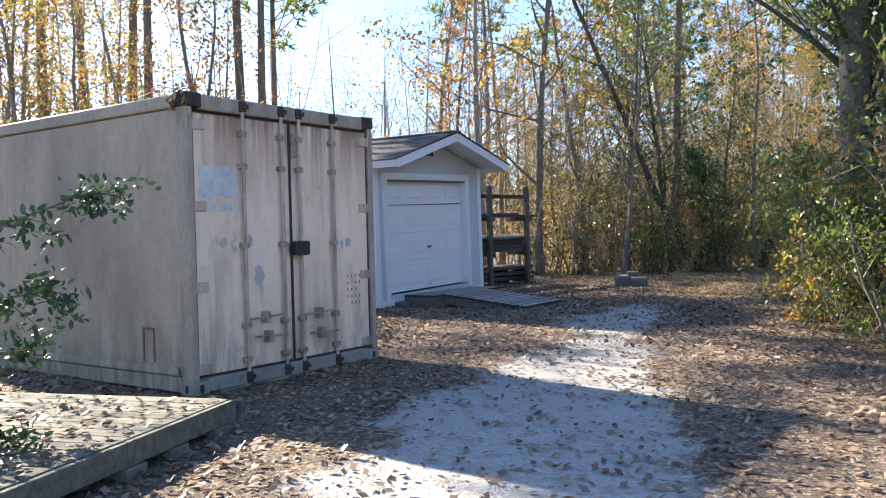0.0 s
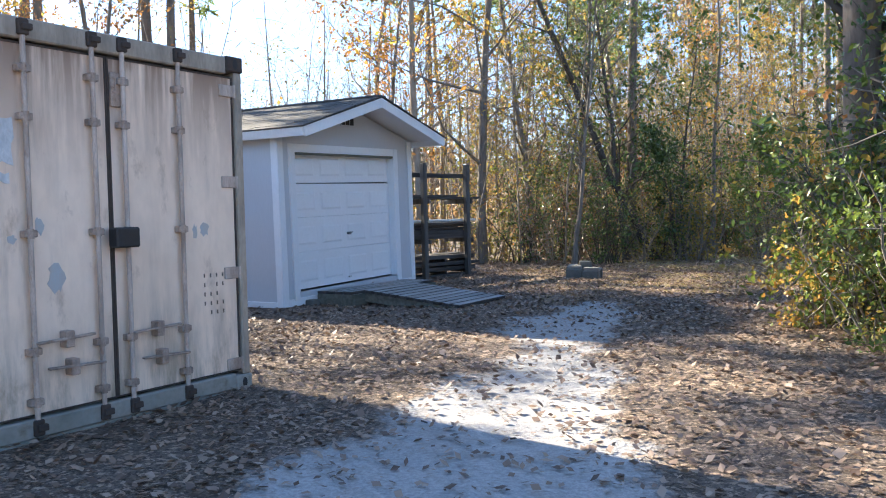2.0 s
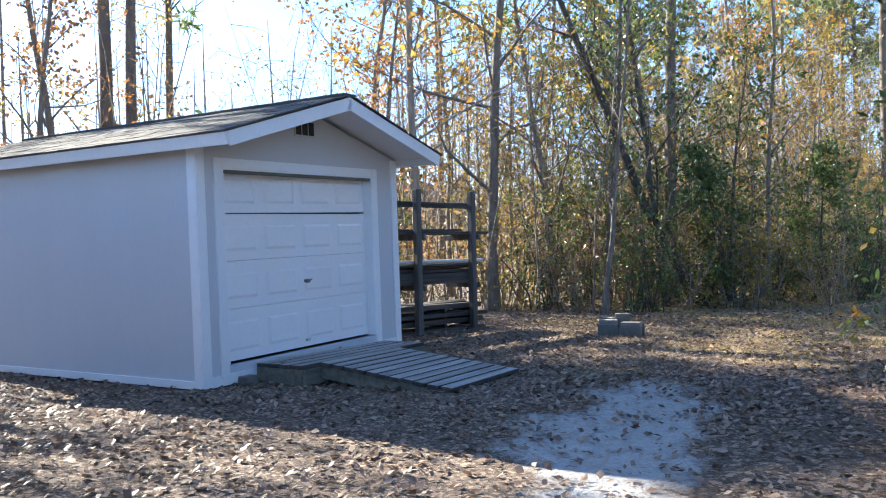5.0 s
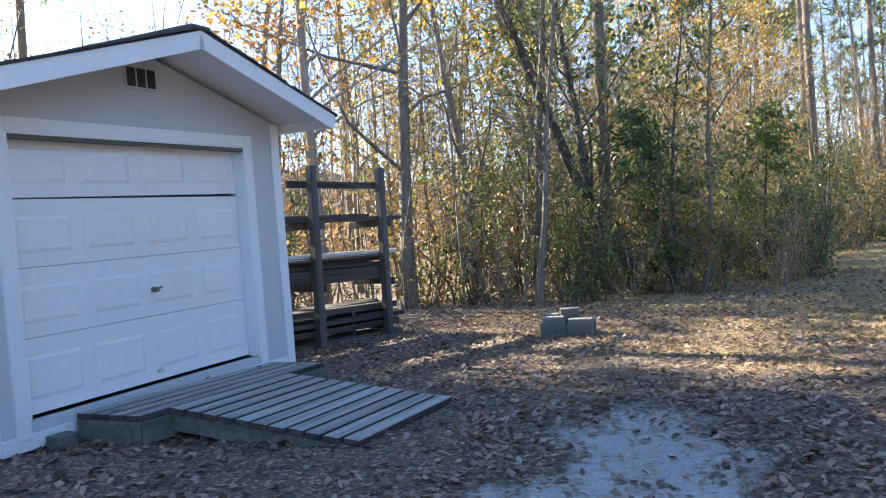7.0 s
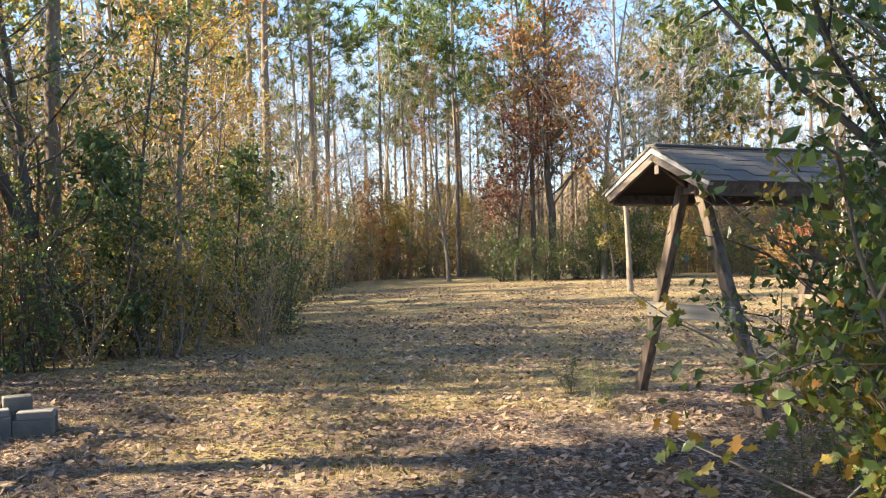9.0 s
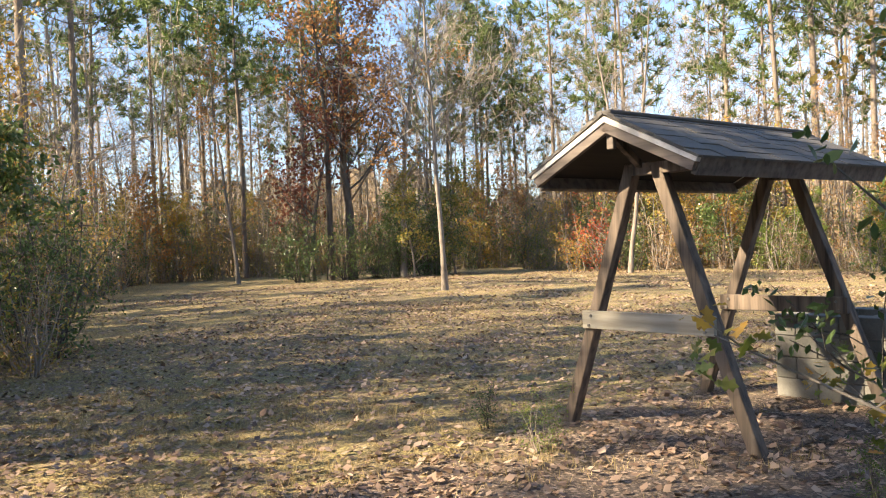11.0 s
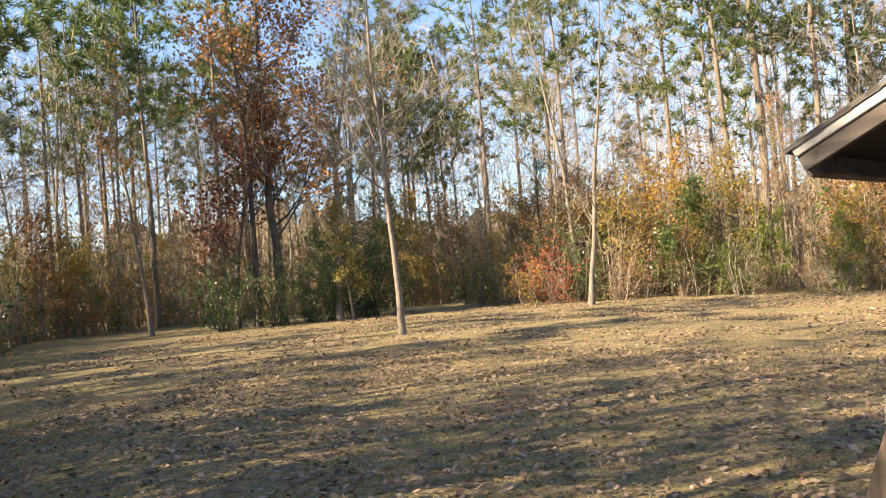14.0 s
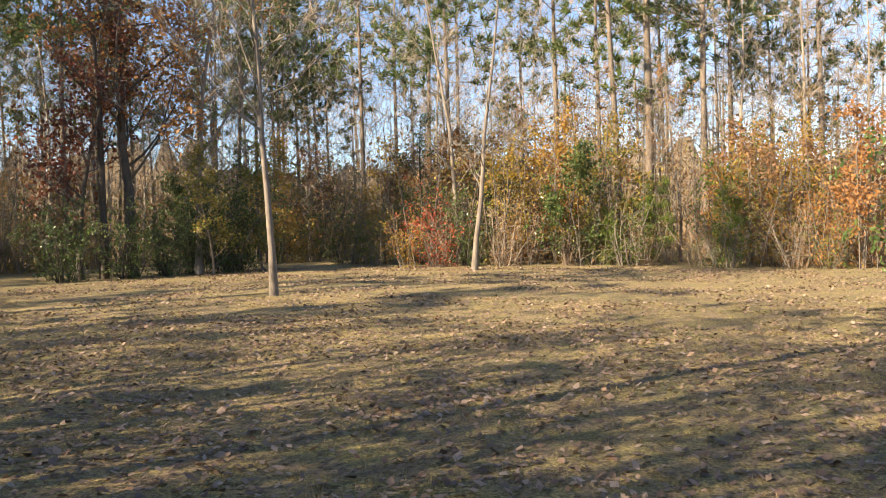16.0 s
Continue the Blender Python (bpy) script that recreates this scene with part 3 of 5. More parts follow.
def shed():
    s = thing("garage_shed", SHED, "pale grey garage shed with white trim and closed overhead door", "shed")
    D0, D1, DZ0, DZ1 = 0.33, 2.88, 0.22, 2.205
    mid = 1.67
    wall_top = 2.45
    rise = (RIDGE - EAVE) / (mid + 0.2)
    peak = wall_top + rise * mid + 0.01
    for lo, hi in (((0, 0, 0.06), (D0, 0.1, wall_top)), ((D1, 0, 0.06), (SW, 0.1, wall_top)), ((D0, 0, DZ1), (D1, 0.1, wall_top)), ((D0, 0, 0.06), (D1, 0.1, DZ0 - 0.02))):
        part("front_wall", block(lo, hi), M["siding"], s)
    part("gable", prism(((0, wall_top), (SW, wall_top), (mid, peak)), 0.1), M["siding"], s)
    part("rear_wall", prism(((0, 0.06), (SW, 0.06), (SW, wall_top), (mid, peak), (0, wall_top)), 0.1, pose(0, SD - 0.1, 0)), M["siding"], s)
    for x0, x1 in ((0, 0.1), (SW - 0.1, SW)):
        part("side_wall", block((x0, 0.1, 0.06), (x1, SD - 0.1, wall_top)), M["siding"], s, "pale grey painted panel siding")
    part("floor_frame", block((0.02, 0.02, 0.03), (SW - 0.02, SD - 0.02, 0.06)), M["deck_side"], s)
    for x0, x1, y0, y1 in ((-0.02, 0.10, -0.022, 0.0), (SW - 0.10, SW + 0.02, -0.022, 0.0), (-0.022, 0.0, 0.0, 0.10), (SW, SW + 0.022, 0.0, 0.10)):
        part("corner_board", block((x0, y0, 0.03), (x1, y1, wall_top - 0.01), 0.003), M["white"], s, "white painted corner board")
    for x0, x1 in ((-0.022, 0.0), (SW, SW + 0.022)):
        part("skirt_board", block((x0, 0.1, 0.02), (x1, SD, 0.10), 0.003), M["white"], s)
    part("skirt_board", block((0.10, -0.02, 0.02), (0.62, 0.0, 0.13), 0.003), M["white"], s)
    part("skirt_board", block((0.62, -0.018, 0.02), (SW - 0.10, 0.0, 0.13), 0.003), M["white"], s)
    for lo, hi in (((D0 - 0.11, -0.03, 0.10), (D0, 0.0, DZ1 + 0.10)), ((D1, -0.03, 0.10), (D1 + 0.11, 0.0, DZ1 + 0.10)), ((D0, -0.028, DZ1), (D1, 0.0, DZ1 + 0.10))):
        part("door_casing", block(lo, hi, 0.003), M["white"], s, "white door casing")
    for lo, hi in (((D0 - 0.004, -0.025, DZ0), (D0 + 0.016, 0.17, DZ1)), ((D1 - 0.016, -0.025, DZ0), (D1 + 0.004, 0.17, DZ1)), ((D0 + 0.016, -0.025, DZ1 - 0.016), (D1 - 0.016, 0.17, DZ1 + 0.004))):
        part("door_jamb", block(lo, hi), M["white"], s)
    part("door_stop", block((D0 + 0.016, -0.02, DZ1 - 0.05), (D1 - 0.016, 0.03, DZ1 - 0.017), 0.003), M["deck_side"], s, "dirty wooden weather strip")
    n, pw = 4, (D1 - D0 - 0.04)
    seams = (0.228, 0.765, 1.262, 1.755, 2.25)
    for i in range(n):
        z0, hz = seams[i], seams[i + 1] - seams[i]
        m = Matrix.Translation((D0 + 0.02, 0.10, z0)) @ (pose(0, 0, 0, -1.2, -0.35, 0) if i == n - 1 else Matrix())
        bm = block((0, 0, 0), (pw, 0.045, hz - (0.0085 if i == n - 2 else 0.0035)), 0.003, m)
        sec = part("door_section", bm, M["door_white"], s, "white ribbed metal overhead door section")
        cell = pw / 4
        for k in range(4):
            x0, x1, a, b = k * cell + 0.065, (k + 1) * cell - 0.065, 0.10, hz - 0.13
            em = bmesh.new()
            v = [em.verts.new(m @ Vector(p)) for p in ((x0, -0.001, a), (x1, -0.001, a), (x1, -0.001, b), (x0, -0.001, b))]
            o = [em.verts.new(m @ Vector(p)) for p in ((x0 + 0.035, -0.011, a + 0.03), (x1 - 0.035, -0.011, a + 0.03), (x1 - 0.035, -0.011, b - 0.025), (x0 + 0.035, -0.011, b - 0.025))]
            em.faces.new(o)
            for q in range(4):
                em.faces.new((v[q], v[(q + 1) % 4], o[(q + 1) % 4], o[q]))
            part("door_panel", em, M["door_white"], sec)
    hx = 1.685
    bm = rod(bmesh.new(), (hx, 0.04, 0.98), (hx, 0.102, 0.98), 0.022)
    between(bm, (hx - 0.045, 0.04, 0.965), (hx + 0.05, 0.04, 1.0), 0.016, 0.012, 0.003)
    part("lock_handle", bm, M["steel"], s, "small steel turn handle")
    part("pull_tab", block((hx - 0.03, 0.07, 0.29), (hx + 0.03, 0.1, 0.315), 0.004), M["pipe"], s)
    vent = part("gable_vent", block((mid - 0.20, -0.012, 2.615), (mid + 0.16, -0.002, 2.80), 0.003), M["siding"], s)
    for k in range(3):
        x = mid - 0.18 + k * 0.11
        part("vent_slot", block((x, -0.016, 2.635), (x + 0.09, -0.0125, 2.785)), M["black"], vent)
    # roof: two slopes, front overhang, fascia, soffit and courses of shingles
    ox, oy = 0.20, 0.62
    for sgn in (-1, 1):
        e = mid + sgn * (mid + ox)
        ang = math.atan2(RIDGE - EAVE, mid + ox)
        run = math.hypot(RIDGE - EAVE, mid + ox)
        m = Matrix.Translation((mid, -oy, RIDGE)) @ (pose(0, 0, 0, 0, math.degrees(ang), 0) if sgn == 1 else pose(0, 0, 0, 0, -math.degrees(ang), 0))
        length = SD + oy + 0.3
        lo, hi = (0.0, run) if sgn == 1 else (-run, 0.0)
        part("roof_deck", block((lo, 0.0, -0.035), (hi, length, -0.012), 0, m), M["white"], s, "pale soffit boards under the roof")
        part("rake_fascia", block((lo, -0.024, -0.15), (hi, 0.0, -0.005), 0.003, m), M["white"], s, "white rake board")
        part("eave_fascia", block((hi, -0.02, -0.13) if sgn == 1 else (lo - 0.024, -0.02, -0.13), (hi + 0.024, length, -0.004) if sgn == 1 else (lo, length, -0.004), 0.003, m), M["white"], s, "white eave fascia")
        roof = part("shingle_base", block((lo - (0.03 if sgn == -1 else 0), -0.03, -0.0115), (hi + (0.03 if sgn == 1 else 0), length, -0.003), 0, m), M["shingle"], s)
        rng = random.Random(7 + sgn)
        course = 0.14
        rows_n = int(run / course)
        for r in range(rows_n):
            xa = r * course
            y = -0.035 - rng.random() * 0.3
            bm = bmesh.new()
            while y < length:
                w = 0.30
                y0, y1 = max(y, -0.04), min(y + w - 0.008, length)
                if y1 - y0 > 0.03:
                    a, b = (run - xa - course - 0.03, run - xa + 0.03)
                    t = 0.004 + rng.random() * 0.006
                    q = (a, y0, -0.003) if sgn == 1 else (-b, y0, -0.003)
                    p = (b, y1, t + 0.004) if sgn == 1 else (-a, y1, t + 0.004)
                    add_box(bm, q, p, 0, m @ Matrix.Translation((0, 0, 0.0009 * r)))
                y += w
            part("shingle_course", bm, M["shingle"], roof)
    part("ridge_cap", block((mid - 0.11, -oy - 0.035, RIDGE - 0.015), (mid + 0.11, SD + 0.3, RIDGE + 0.028), 0.01), M["shingle"], s)


shed()


def gap_shaded_plank(lo, hi, parent, name, m=None):
    """A plank pale on its top; its dark edges also paint in the shade of the gaps."""
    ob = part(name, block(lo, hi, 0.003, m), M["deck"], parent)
    # dark timber on the side faces deepens the gaps as shade would
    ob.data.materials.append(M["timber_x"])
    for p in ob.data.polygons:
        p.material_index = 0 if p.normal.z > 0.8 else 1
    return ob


def ramp_deck():
    d = thing("wooden_ramp", YARD, "weathered grey plank landing and ramp in front of the shed door", "ramp")
    x0, x1 = 0.68, 2.98
    for k in range(4):
        gap_shaded_plank((x0, -0.155 * (k + 1) - 0.035, 0.165), (x1, -0.155 * k - 0.053, 0.205), d, "landing_board")
    part("landing_rim", block((x0 + 0.01, -0.70, 0.0), (x1 - 0.01, -0.658, 0.163), 0.004), M["deck_side"], d, "green-grey timber rim")
    part("landing_rim", block((x0, -0.655, 0.0), (x0 + 0.042, -0.05, 0.163), 0.004), M["deck_side"], d, "green-grey timber rim")
    part("landing_rim", block((x1 - 0.042, -0.655, 0.0), (x1, -0.05, 0.163), 0.004), M["deck_side"], d, "green-grey timber rim")
    a0, a1 = 0.93, 2.36
    n, run = 11, 1.58
    tilt = math.atan2(0.175, run)
    m = Matrix.Translation((0, -0.70, 0.215)) @ pose(0, 0, 0, math.degrees(tilt))
    rng = random.Random(3)
    for k in range(n):
        y1 = -k * run / n - 0.004
        j = rng.uniform(-0.012, 0.012)
        gap_shaded_plank((a0 + j, y1 - run / n + 0.024, -0.04), (a1 + j, y1, 0.0), d, "ramp_plank", m)
    for x in (a0 + 0.02, (a0 + a1) / 2, a1 - 0.06):
        part("ramp_stringer", block((x, -run, -0.17), (x + 0.042, -0.01, -0.042), 0.003, m), M["deck_side"], d, "green-grey timber stringer")


ramp_deck()
part_block = block((0.42, -0.16, -0.03), (0.60, -0.03, 0.10), 0.01)
tagged(part("concrete_block", part_block, M["block"]), "grey concrete block under the shed's front edge", "concrete block").matrix_basis = YARD


# ---- lumber rack ----
def lumber_rack():
    c = thing("lumber_rack", pose(0.72, 18.70, 0.0, 0, 0, 47.4), "dark weathered post rack beside the shed", "rack")
    for x in (0.0, 1.27):
        part("post", block((x - 0.055, -0.05, -0.1), (x + 0.055, 0.05, 2.30), 0.008), M["timber_z"], c)
        for z in (0.70, 1.50):
            part("cross_arm", block((x + 0.057, -0.09, z), (x + 0.10, 0.70, z + 0.09), 0.005), M["timber_z"], c)
    part("top_rail", block((-0.35, 0.053, 2.02), (1.42, 0.095, 2.11), 0.006), M["timber_x"], c)
    rng = random.Random(11)

    def stack(z, count, y0, y1, thick, wide, xa, xb, layers):
        for l in range(layers):
            y = y0
            for _ in range(count):
                w = wide * rng.uniform(0.85, 1.1)
                if y + w > y1:
                    break
                a, b = xa + rng.uniform(-0.15, 0.1), xb + rng.uniform(-0.12, 0.14)
                bm = block((a, 0, 0), (b, w - 0.006, thick - 0.003), 0.004, pose(0, y, z + l * thick, 0, rng.uniform(-0.5, 0.5), rng.uniform(-0.6, 0.6)))
                ob = part("lumber_board", bm, M["timber_x"])
                ob.matrix_basis = c.matrix_basis.copy()
                tagged(ob, "old dark weathered board stored on the rack", "board", "boards on the rack")
                y += w
    stack(1.592, 4, 0.02, 0.68, 0.05, 0.14, -2.0, 1.58, 1)
    stack(1.644, 2, 0.28, 0.68, 0.04, 0.16, -1.8, 1.30, 1)
    stack(0.792, 3, 0.06, 0.68, 0.09, 0.20, -2.2, 1.34, 2)
    stack(0.978, 3, 0.16, 0.68, 0.048, 0.17, -2.2, 1.38, 2)
    stack(1.078, 2, 0.05, 0.42, 0.04, 0.14, -2.2, 1.38, 1)
    for k in range(4):
        stack(0.125 * k, 3, 0.05 + 0.07 * (k % 2), 0.76, 0.06 + 0.025 * (k % 2), 0.20, -2.2, 1.50 + 0.08 * (k % 3), 1)
    for x in (-1.6, -0.4, 0.7, 1.4):
        for k in range(1, 4):
            ob = part("spacer_stick", block((x, 0.12, 0), (x + 0.05, 0.62, 0.038 if k % 2 == 0 else 0.062), 0.003), M["timber_x"])
            ob.matrix_basis = c.matrix_basis @ pose(0, 0, 0.125 * k - (0.039 if k % 2 == 0 else 0.064))
            tagged(ob, "thin wooden spacer between stacked boards", "stick", "spacers in the board stack")
    p = part("plastic_pipe", rod(bmesh.new(), (-1.6, 0.1, 0), (1.62, 0.1, 0), 0.032, 12), M["pipe"])
    p.matrix_basis = c.matrix_basis @ pose(0, 0, 1.152)
    tagged(p, "long off-white plastic pipe lying on stacked boards", "pipe")


lumber_rack()


# ---- loose concrete blocks by the wood's edge ----
def concrete_pile():
    base = Matrix.Translation((3.72, 18.12, 0.0)) @ pose(0, 0, 0, 0, 0, -20)
    # place, turn, length, width, height of each block
    spots = ((-0.15, 0.0, 0.0, 4, 0.30, 0.19, 0.19), (0.17, 0.03, 0.0, -7, 0.31, 0.19, 0.15), (-0.13, 0.21, 0.0, 2, 0.30, 0.19, 0.20), (0.19, 0.24, 0.0, 6, 0.31, 0.19, 0.19),
             (-0.15, 0.02, 0.19, 7, 0.27, 0.15, 0.06), (0.19, 0.03, 0.15, -5, 0.29, 0.17, 0.07), (0.03, 0.21, 0.20, 9, 0.23, 0.17, 0.13), (-0.19, 0.23, 0.20, -12, 0.18, 0.15, 0.07))
    for x, y, z, rz, l, w, h in spots:
        bm = block((-l / 2, -w / 2, 0), (l / 2, w / 2, h), 0.008)
        ob = part("concrete_block", bm, M["concrete"] if h < 0.1 else M["block"])
        ob.matrix_basis = base @ pose(x, y, z - 0.01, 0, 0, rz)
        tagged(ob, "thin pale concrete paver lying on a small pile" if h < 0.1 else "loose grey solid concrete block in a small pile", "concrete block", "pile of concrete blocks")


concrete_pile()


# ---- roofed well frame ----
WELL = pose(8.74, 14.69, 0.0, 0, 0, -107.9)


def well_house():
    w = thing("well_shelter", WELL, "weathered wooden A-frame well shelter with a small shingled gable roof", "well shelter")
    back = 1.93
    for y in (0.0, back):
        for s in (-1, 1):
            bm = between(bmesh.new(), (s * 0.875, y, -0.06), (s * 0.11, y, 2.06), 0.095, 0.10, 0.006)
            part("leg", bm, M["well_leg"], w, "brown weathered slanting timber leg")
        part("tie_board", block((-0.60, y - 0.095, 0.81), (0.60, y - 0.055, 0.95), 0.004), M["well_board"] if y == 0 else M["well_leg"], w, "pale grey bolted cross board" if y == 0 else "brown bolted cross board")
        for s in (-1, 1):
            for dz in (0.035, 0.11):
                bm = rod(bmesh.new(), (s * (0.54 - 0.3 * dz), y - 0.108, 0.80 + dz), (s * (0.54 - 0.3 * dz), y - 0.09, 0.80 + dz), 0.012, 8)
                part("bolt", bm, M["steel"], w)
        part("collar_beam", block((-0.16, y - 0.05, 1.98), (0.42, y + 0.05, 2.07), 0.005), M["well_leg"], w)
        part("king_post", block((-0.03, y - 0.4, 2.16) if y == 0 else (-0.03, y + 0.3, 2.16), (0.03, y - 0.36, 2.33) if y == 0 else (0.03, y + 0.34, 2.33), 0.004), M["well_fascia"], w)
    for y in (0.0,):
        part("brace", between(bmesh.new(), (0.0, -0.37, 2.26), (-0.02, 0.02, 2.02), 0.05, 0.05, 0.004, (1, 0, 0)), M["well_leg"], w)
    part("ridge_beam", block((-0.03, -0.34, 2.24), (0.03, back + 0.34, 2.36), 0.004), M["well_leg"], w)
    run_x, rise, y0, y1 = 0.755, 0.36, -0.42, back + 0.42
    ang, run = math.atan2(rise, run_x), math.hypot(rise, run_x)
    for s in (-1, 1):
        m = Matrix.Translation((0, y0, 2.40)) @ pose(0, 0, 0, 0, s * math.degrees(ang), 0)
        lo, hi = (0.0, run) if s == 1 else (-run, 0.0)
        L = y1 - y0
        part("roof_sheathing", block((lo, 0.02, -0.04), (hi, L - 0.02, -0.012), 0, m), M["well_under"], w, "roof sheathing with the underside's shade put into its colour")
        for yy in (0.0, L):
            part("rake_board", block((lo, yy - 0.022, -0.115), (hi, yy + 0.018, -0.045), 0.003, m), M["well_fascia"], w, "weathered brown rake board")
            part("rake_trim", block((lo, yy - 0.036, -0.045), (hi + (0.015 if s == 1 else 0), yy + 0.016, -0.006), 0.003, m), M["well_trim"], w, "flaking white rake trim")
        e = (hi - 0.03, hi + 0.012) if s == 1 else (lo - 0.012, lo + 0.03)
        part("eave_board", block((e[0], 0.02, -0.14), (e[1], L - 0.02, -0.012), 0.003, m), M["well_fascia"], w)
        rng = random.Random(21 + s)
        course = 0.128
        for r in range(7):
            a, b = run - (r + 1) * course - 0.03, run - r * course + 0.03
            a = max(a, 0.0)
            if b <= 0.05:
                continue
            y = -0.04 - rng.random() * 0.2
            while y < L + 0.03:
                q0, q1 = max(y, -0.045), min(y + 0.235, L + 0.035)
                if q1 - q0 > 0.03:
                    t = 0.006 + rng.random() * 0.006
                    bm = block((a, q0, -0.011) if s == 1 else (-b, q0, -0.011), (b, q1, t) if s == 1 else (-a, q1, t), 0, m @ Matrix.Translation((0, 0, 0.0035 * r)))
                    part("shingle", bm, M["well_shingle"], w)
                y += 0.245
    part("ridge_cap", block((-0.07, y0 - 0.04, 2.405), (0.07, y1 + 0.04, 2.435), 0.008), M["well_shingle"], w)
    k = thing("block_well", WELL @ pose(0.28, 2.62, 0.0), "square grey concrete block wellhead, four courses high", "well")
    for z in range(4):
        for side in range(4):
            off = 0.2 if z % 2 else -0.2
            for q in (0, 1):
                x = (-0.2 + 0.4 * q) + (0.1 if z % 2 else -0.1)
                m = pose(0, 0, z * 0.195 - 0.02, 0, 0, 90 * side) @ Matrix.Translation((x, -0.4, 0))
                part("well_block", block((-0.196, -0.097, 0), (0.196, 0.097, 0.19), 0.006, m), M["block"], k)


well_house()


# ---- plants ----
def tube_rows(verts, faces, pts, radii, sides):
    """Adds a tapering tube through pts."""
    base = len(verts)
    n = len(pts)
    for i, p in enumerate(pts):
        d = (pts[min(i + 1, n - 1)] - pts[max(i - 1, 0)]).normalized()
        a = d.orthogonal().normalized()
        b = d.cross(a)
        for k in range(sides):
            t = 2 * math.pi * k / sides
            verts.append(p + (a * math.cos(t) + b * math.sin(t)) * radii[i])
    for i in range(n - 1):
        for k in range(sides):
            q = (k + 1) % sides
            faces.append((base + i * sides + k, base + i * sides + q, base + (i + 1) * sides + q, base + (i + 1) * sides + k))
    return base


def wander(rng, start, direction, length, steps, bend, up=0.0):
    pts, d, p = [start.copy()], direction.normalized(), start.copy()
    for _ in range(steps):
        d = (d + Vector((rng.gauss(0, bend), rng.gauss(0, bend), rng.gauss(0, bend) + up))).normalized()
        p = p + d * (length / steps)
        pts.append(p.copy())
    return pts


def mesh_of(name, verts, faces, smooth=True):
    me = bpy.data.meshes.new(name)
    me.from_pydata([tuple(v) for v in verts], [], faces)
    if smooth:
        me.shade_smooth()
    return me


OVAL_LEAF = ((0, 0), (0.3, 0.8), (0.68, 0.75), (1, 0), (0.68, -0.75), (0.3, -0.8))
LOBED_LEAF = ((0, 0), (0.16, 0.45), (0.3, 0.32), (0.46, 1.0), (0.58, 0.42), (0.78, 0.85), (0.84, 0.3), (1, 0), (0.84, -0.3), (0.78, -0.85), (0.58, -0.42), (0.46, -1.0), (0.3, -0.32), (0.16, -0.45))


def leaves_mesh(name, anchors, per, size, spread_r, seed, aspect=0.55, droop=0.3, outline=None):
    """Bent leaves scattered round anchor points: four corners and a folded middle line each."""
    r = np.random.RandomState(seed)
    a = np.repeat(np.array([tuple(p) for p in anchors]), per, axis=0)
    n = len(a)
    # each anchor carries a short spray: leaves strung along two twiglets
    q = np.repeat(r.normal(0, 1, (len(anchors), 2, 3)), (per + 1) // 2, axis=1)[:, :per].reshape(-1, 3)
    q /= np.linalg.norm(q, axis=1, keepdims=True)
    c = a + q * (spread_r * 1.9 * r.random_sample((n, 1))) + r.normal(0, spread_r * 0.24, (n, 3))
    d = r.normal(0, 1, (n, 3)) + q * 0.6
    d[:, 2] -= droop
    d /= np.linalg.norm(d, axis=1, keepdims=True)
    s = np.cross(d, r.normal(0, 1, (n, 3)))
    s /= np.linalg.norm(s, axis=1, keepdims=True) + 1e-9
    l = size * r.uniform(0.6, 1.3, (n, 1))
    w = l * aspect * 0.5
    nrm = np.cross(d, s)
    v = np.stack([c, c + d * l * 0.5 + s * w + nrm * w * 0.25, c + d * l, c + d * l * 0.5 - s * w + nrm * w * 0.25], 1).reshape(-1, 3)
    f = np.arange(n * 4).reshape(n, 4)
    if outline:
        k = len(outline)
        v = np.stack([c + d * l * u + s * w * q + nrm * w * 0.3 * abs(q) for u, q in outline], 1).reshape(-1, 3)
        f = np.arange(n * k).reshape(n, k)
    me = bpy.data.meshes.new(name)
    me.from_pydata(v.tolist(), [], f.tolist())
    return me


def needles_mesh(name, anchors, per, length, seed, width=0.022):
    """Tufts of needles that radiate from each anchor and point outwards."""
    r = np.random.RandomState(seed)
    p = np.array([tuple(q[0]) for q in anchors])
    o = np.array([tuple(q[1]) for q in anchors])
    a, o = np.repeat(p, per, 0), np.repeat(o, per, 0)
    n = len(a)
    a = a + r.normal(0, 0.06, (n, 3))
    d = o + r.normal(0, 0.75, (n, 3))
    d /= np.linalg.norm(d, axis=1, keepdims=True)
    s = np.cross(d, r.normal(0, 1, (n, 3)))
    s /= np.linalg.norm(s, axis=1, keepdims=True) + 1e-9
    l = length * r.uniform(0.6, 1.2, (n, 1))
    v = np.stack([a - s * width, a + s * width, a + d * l + s * width * 0.3], 1).reshape(-1, 3)
    me = bpy.data.meshes.new(name)
    me.from_pydata(v.tolist(), [], np.arange(n * 3).reshape(n, 3).tolist())
    return me


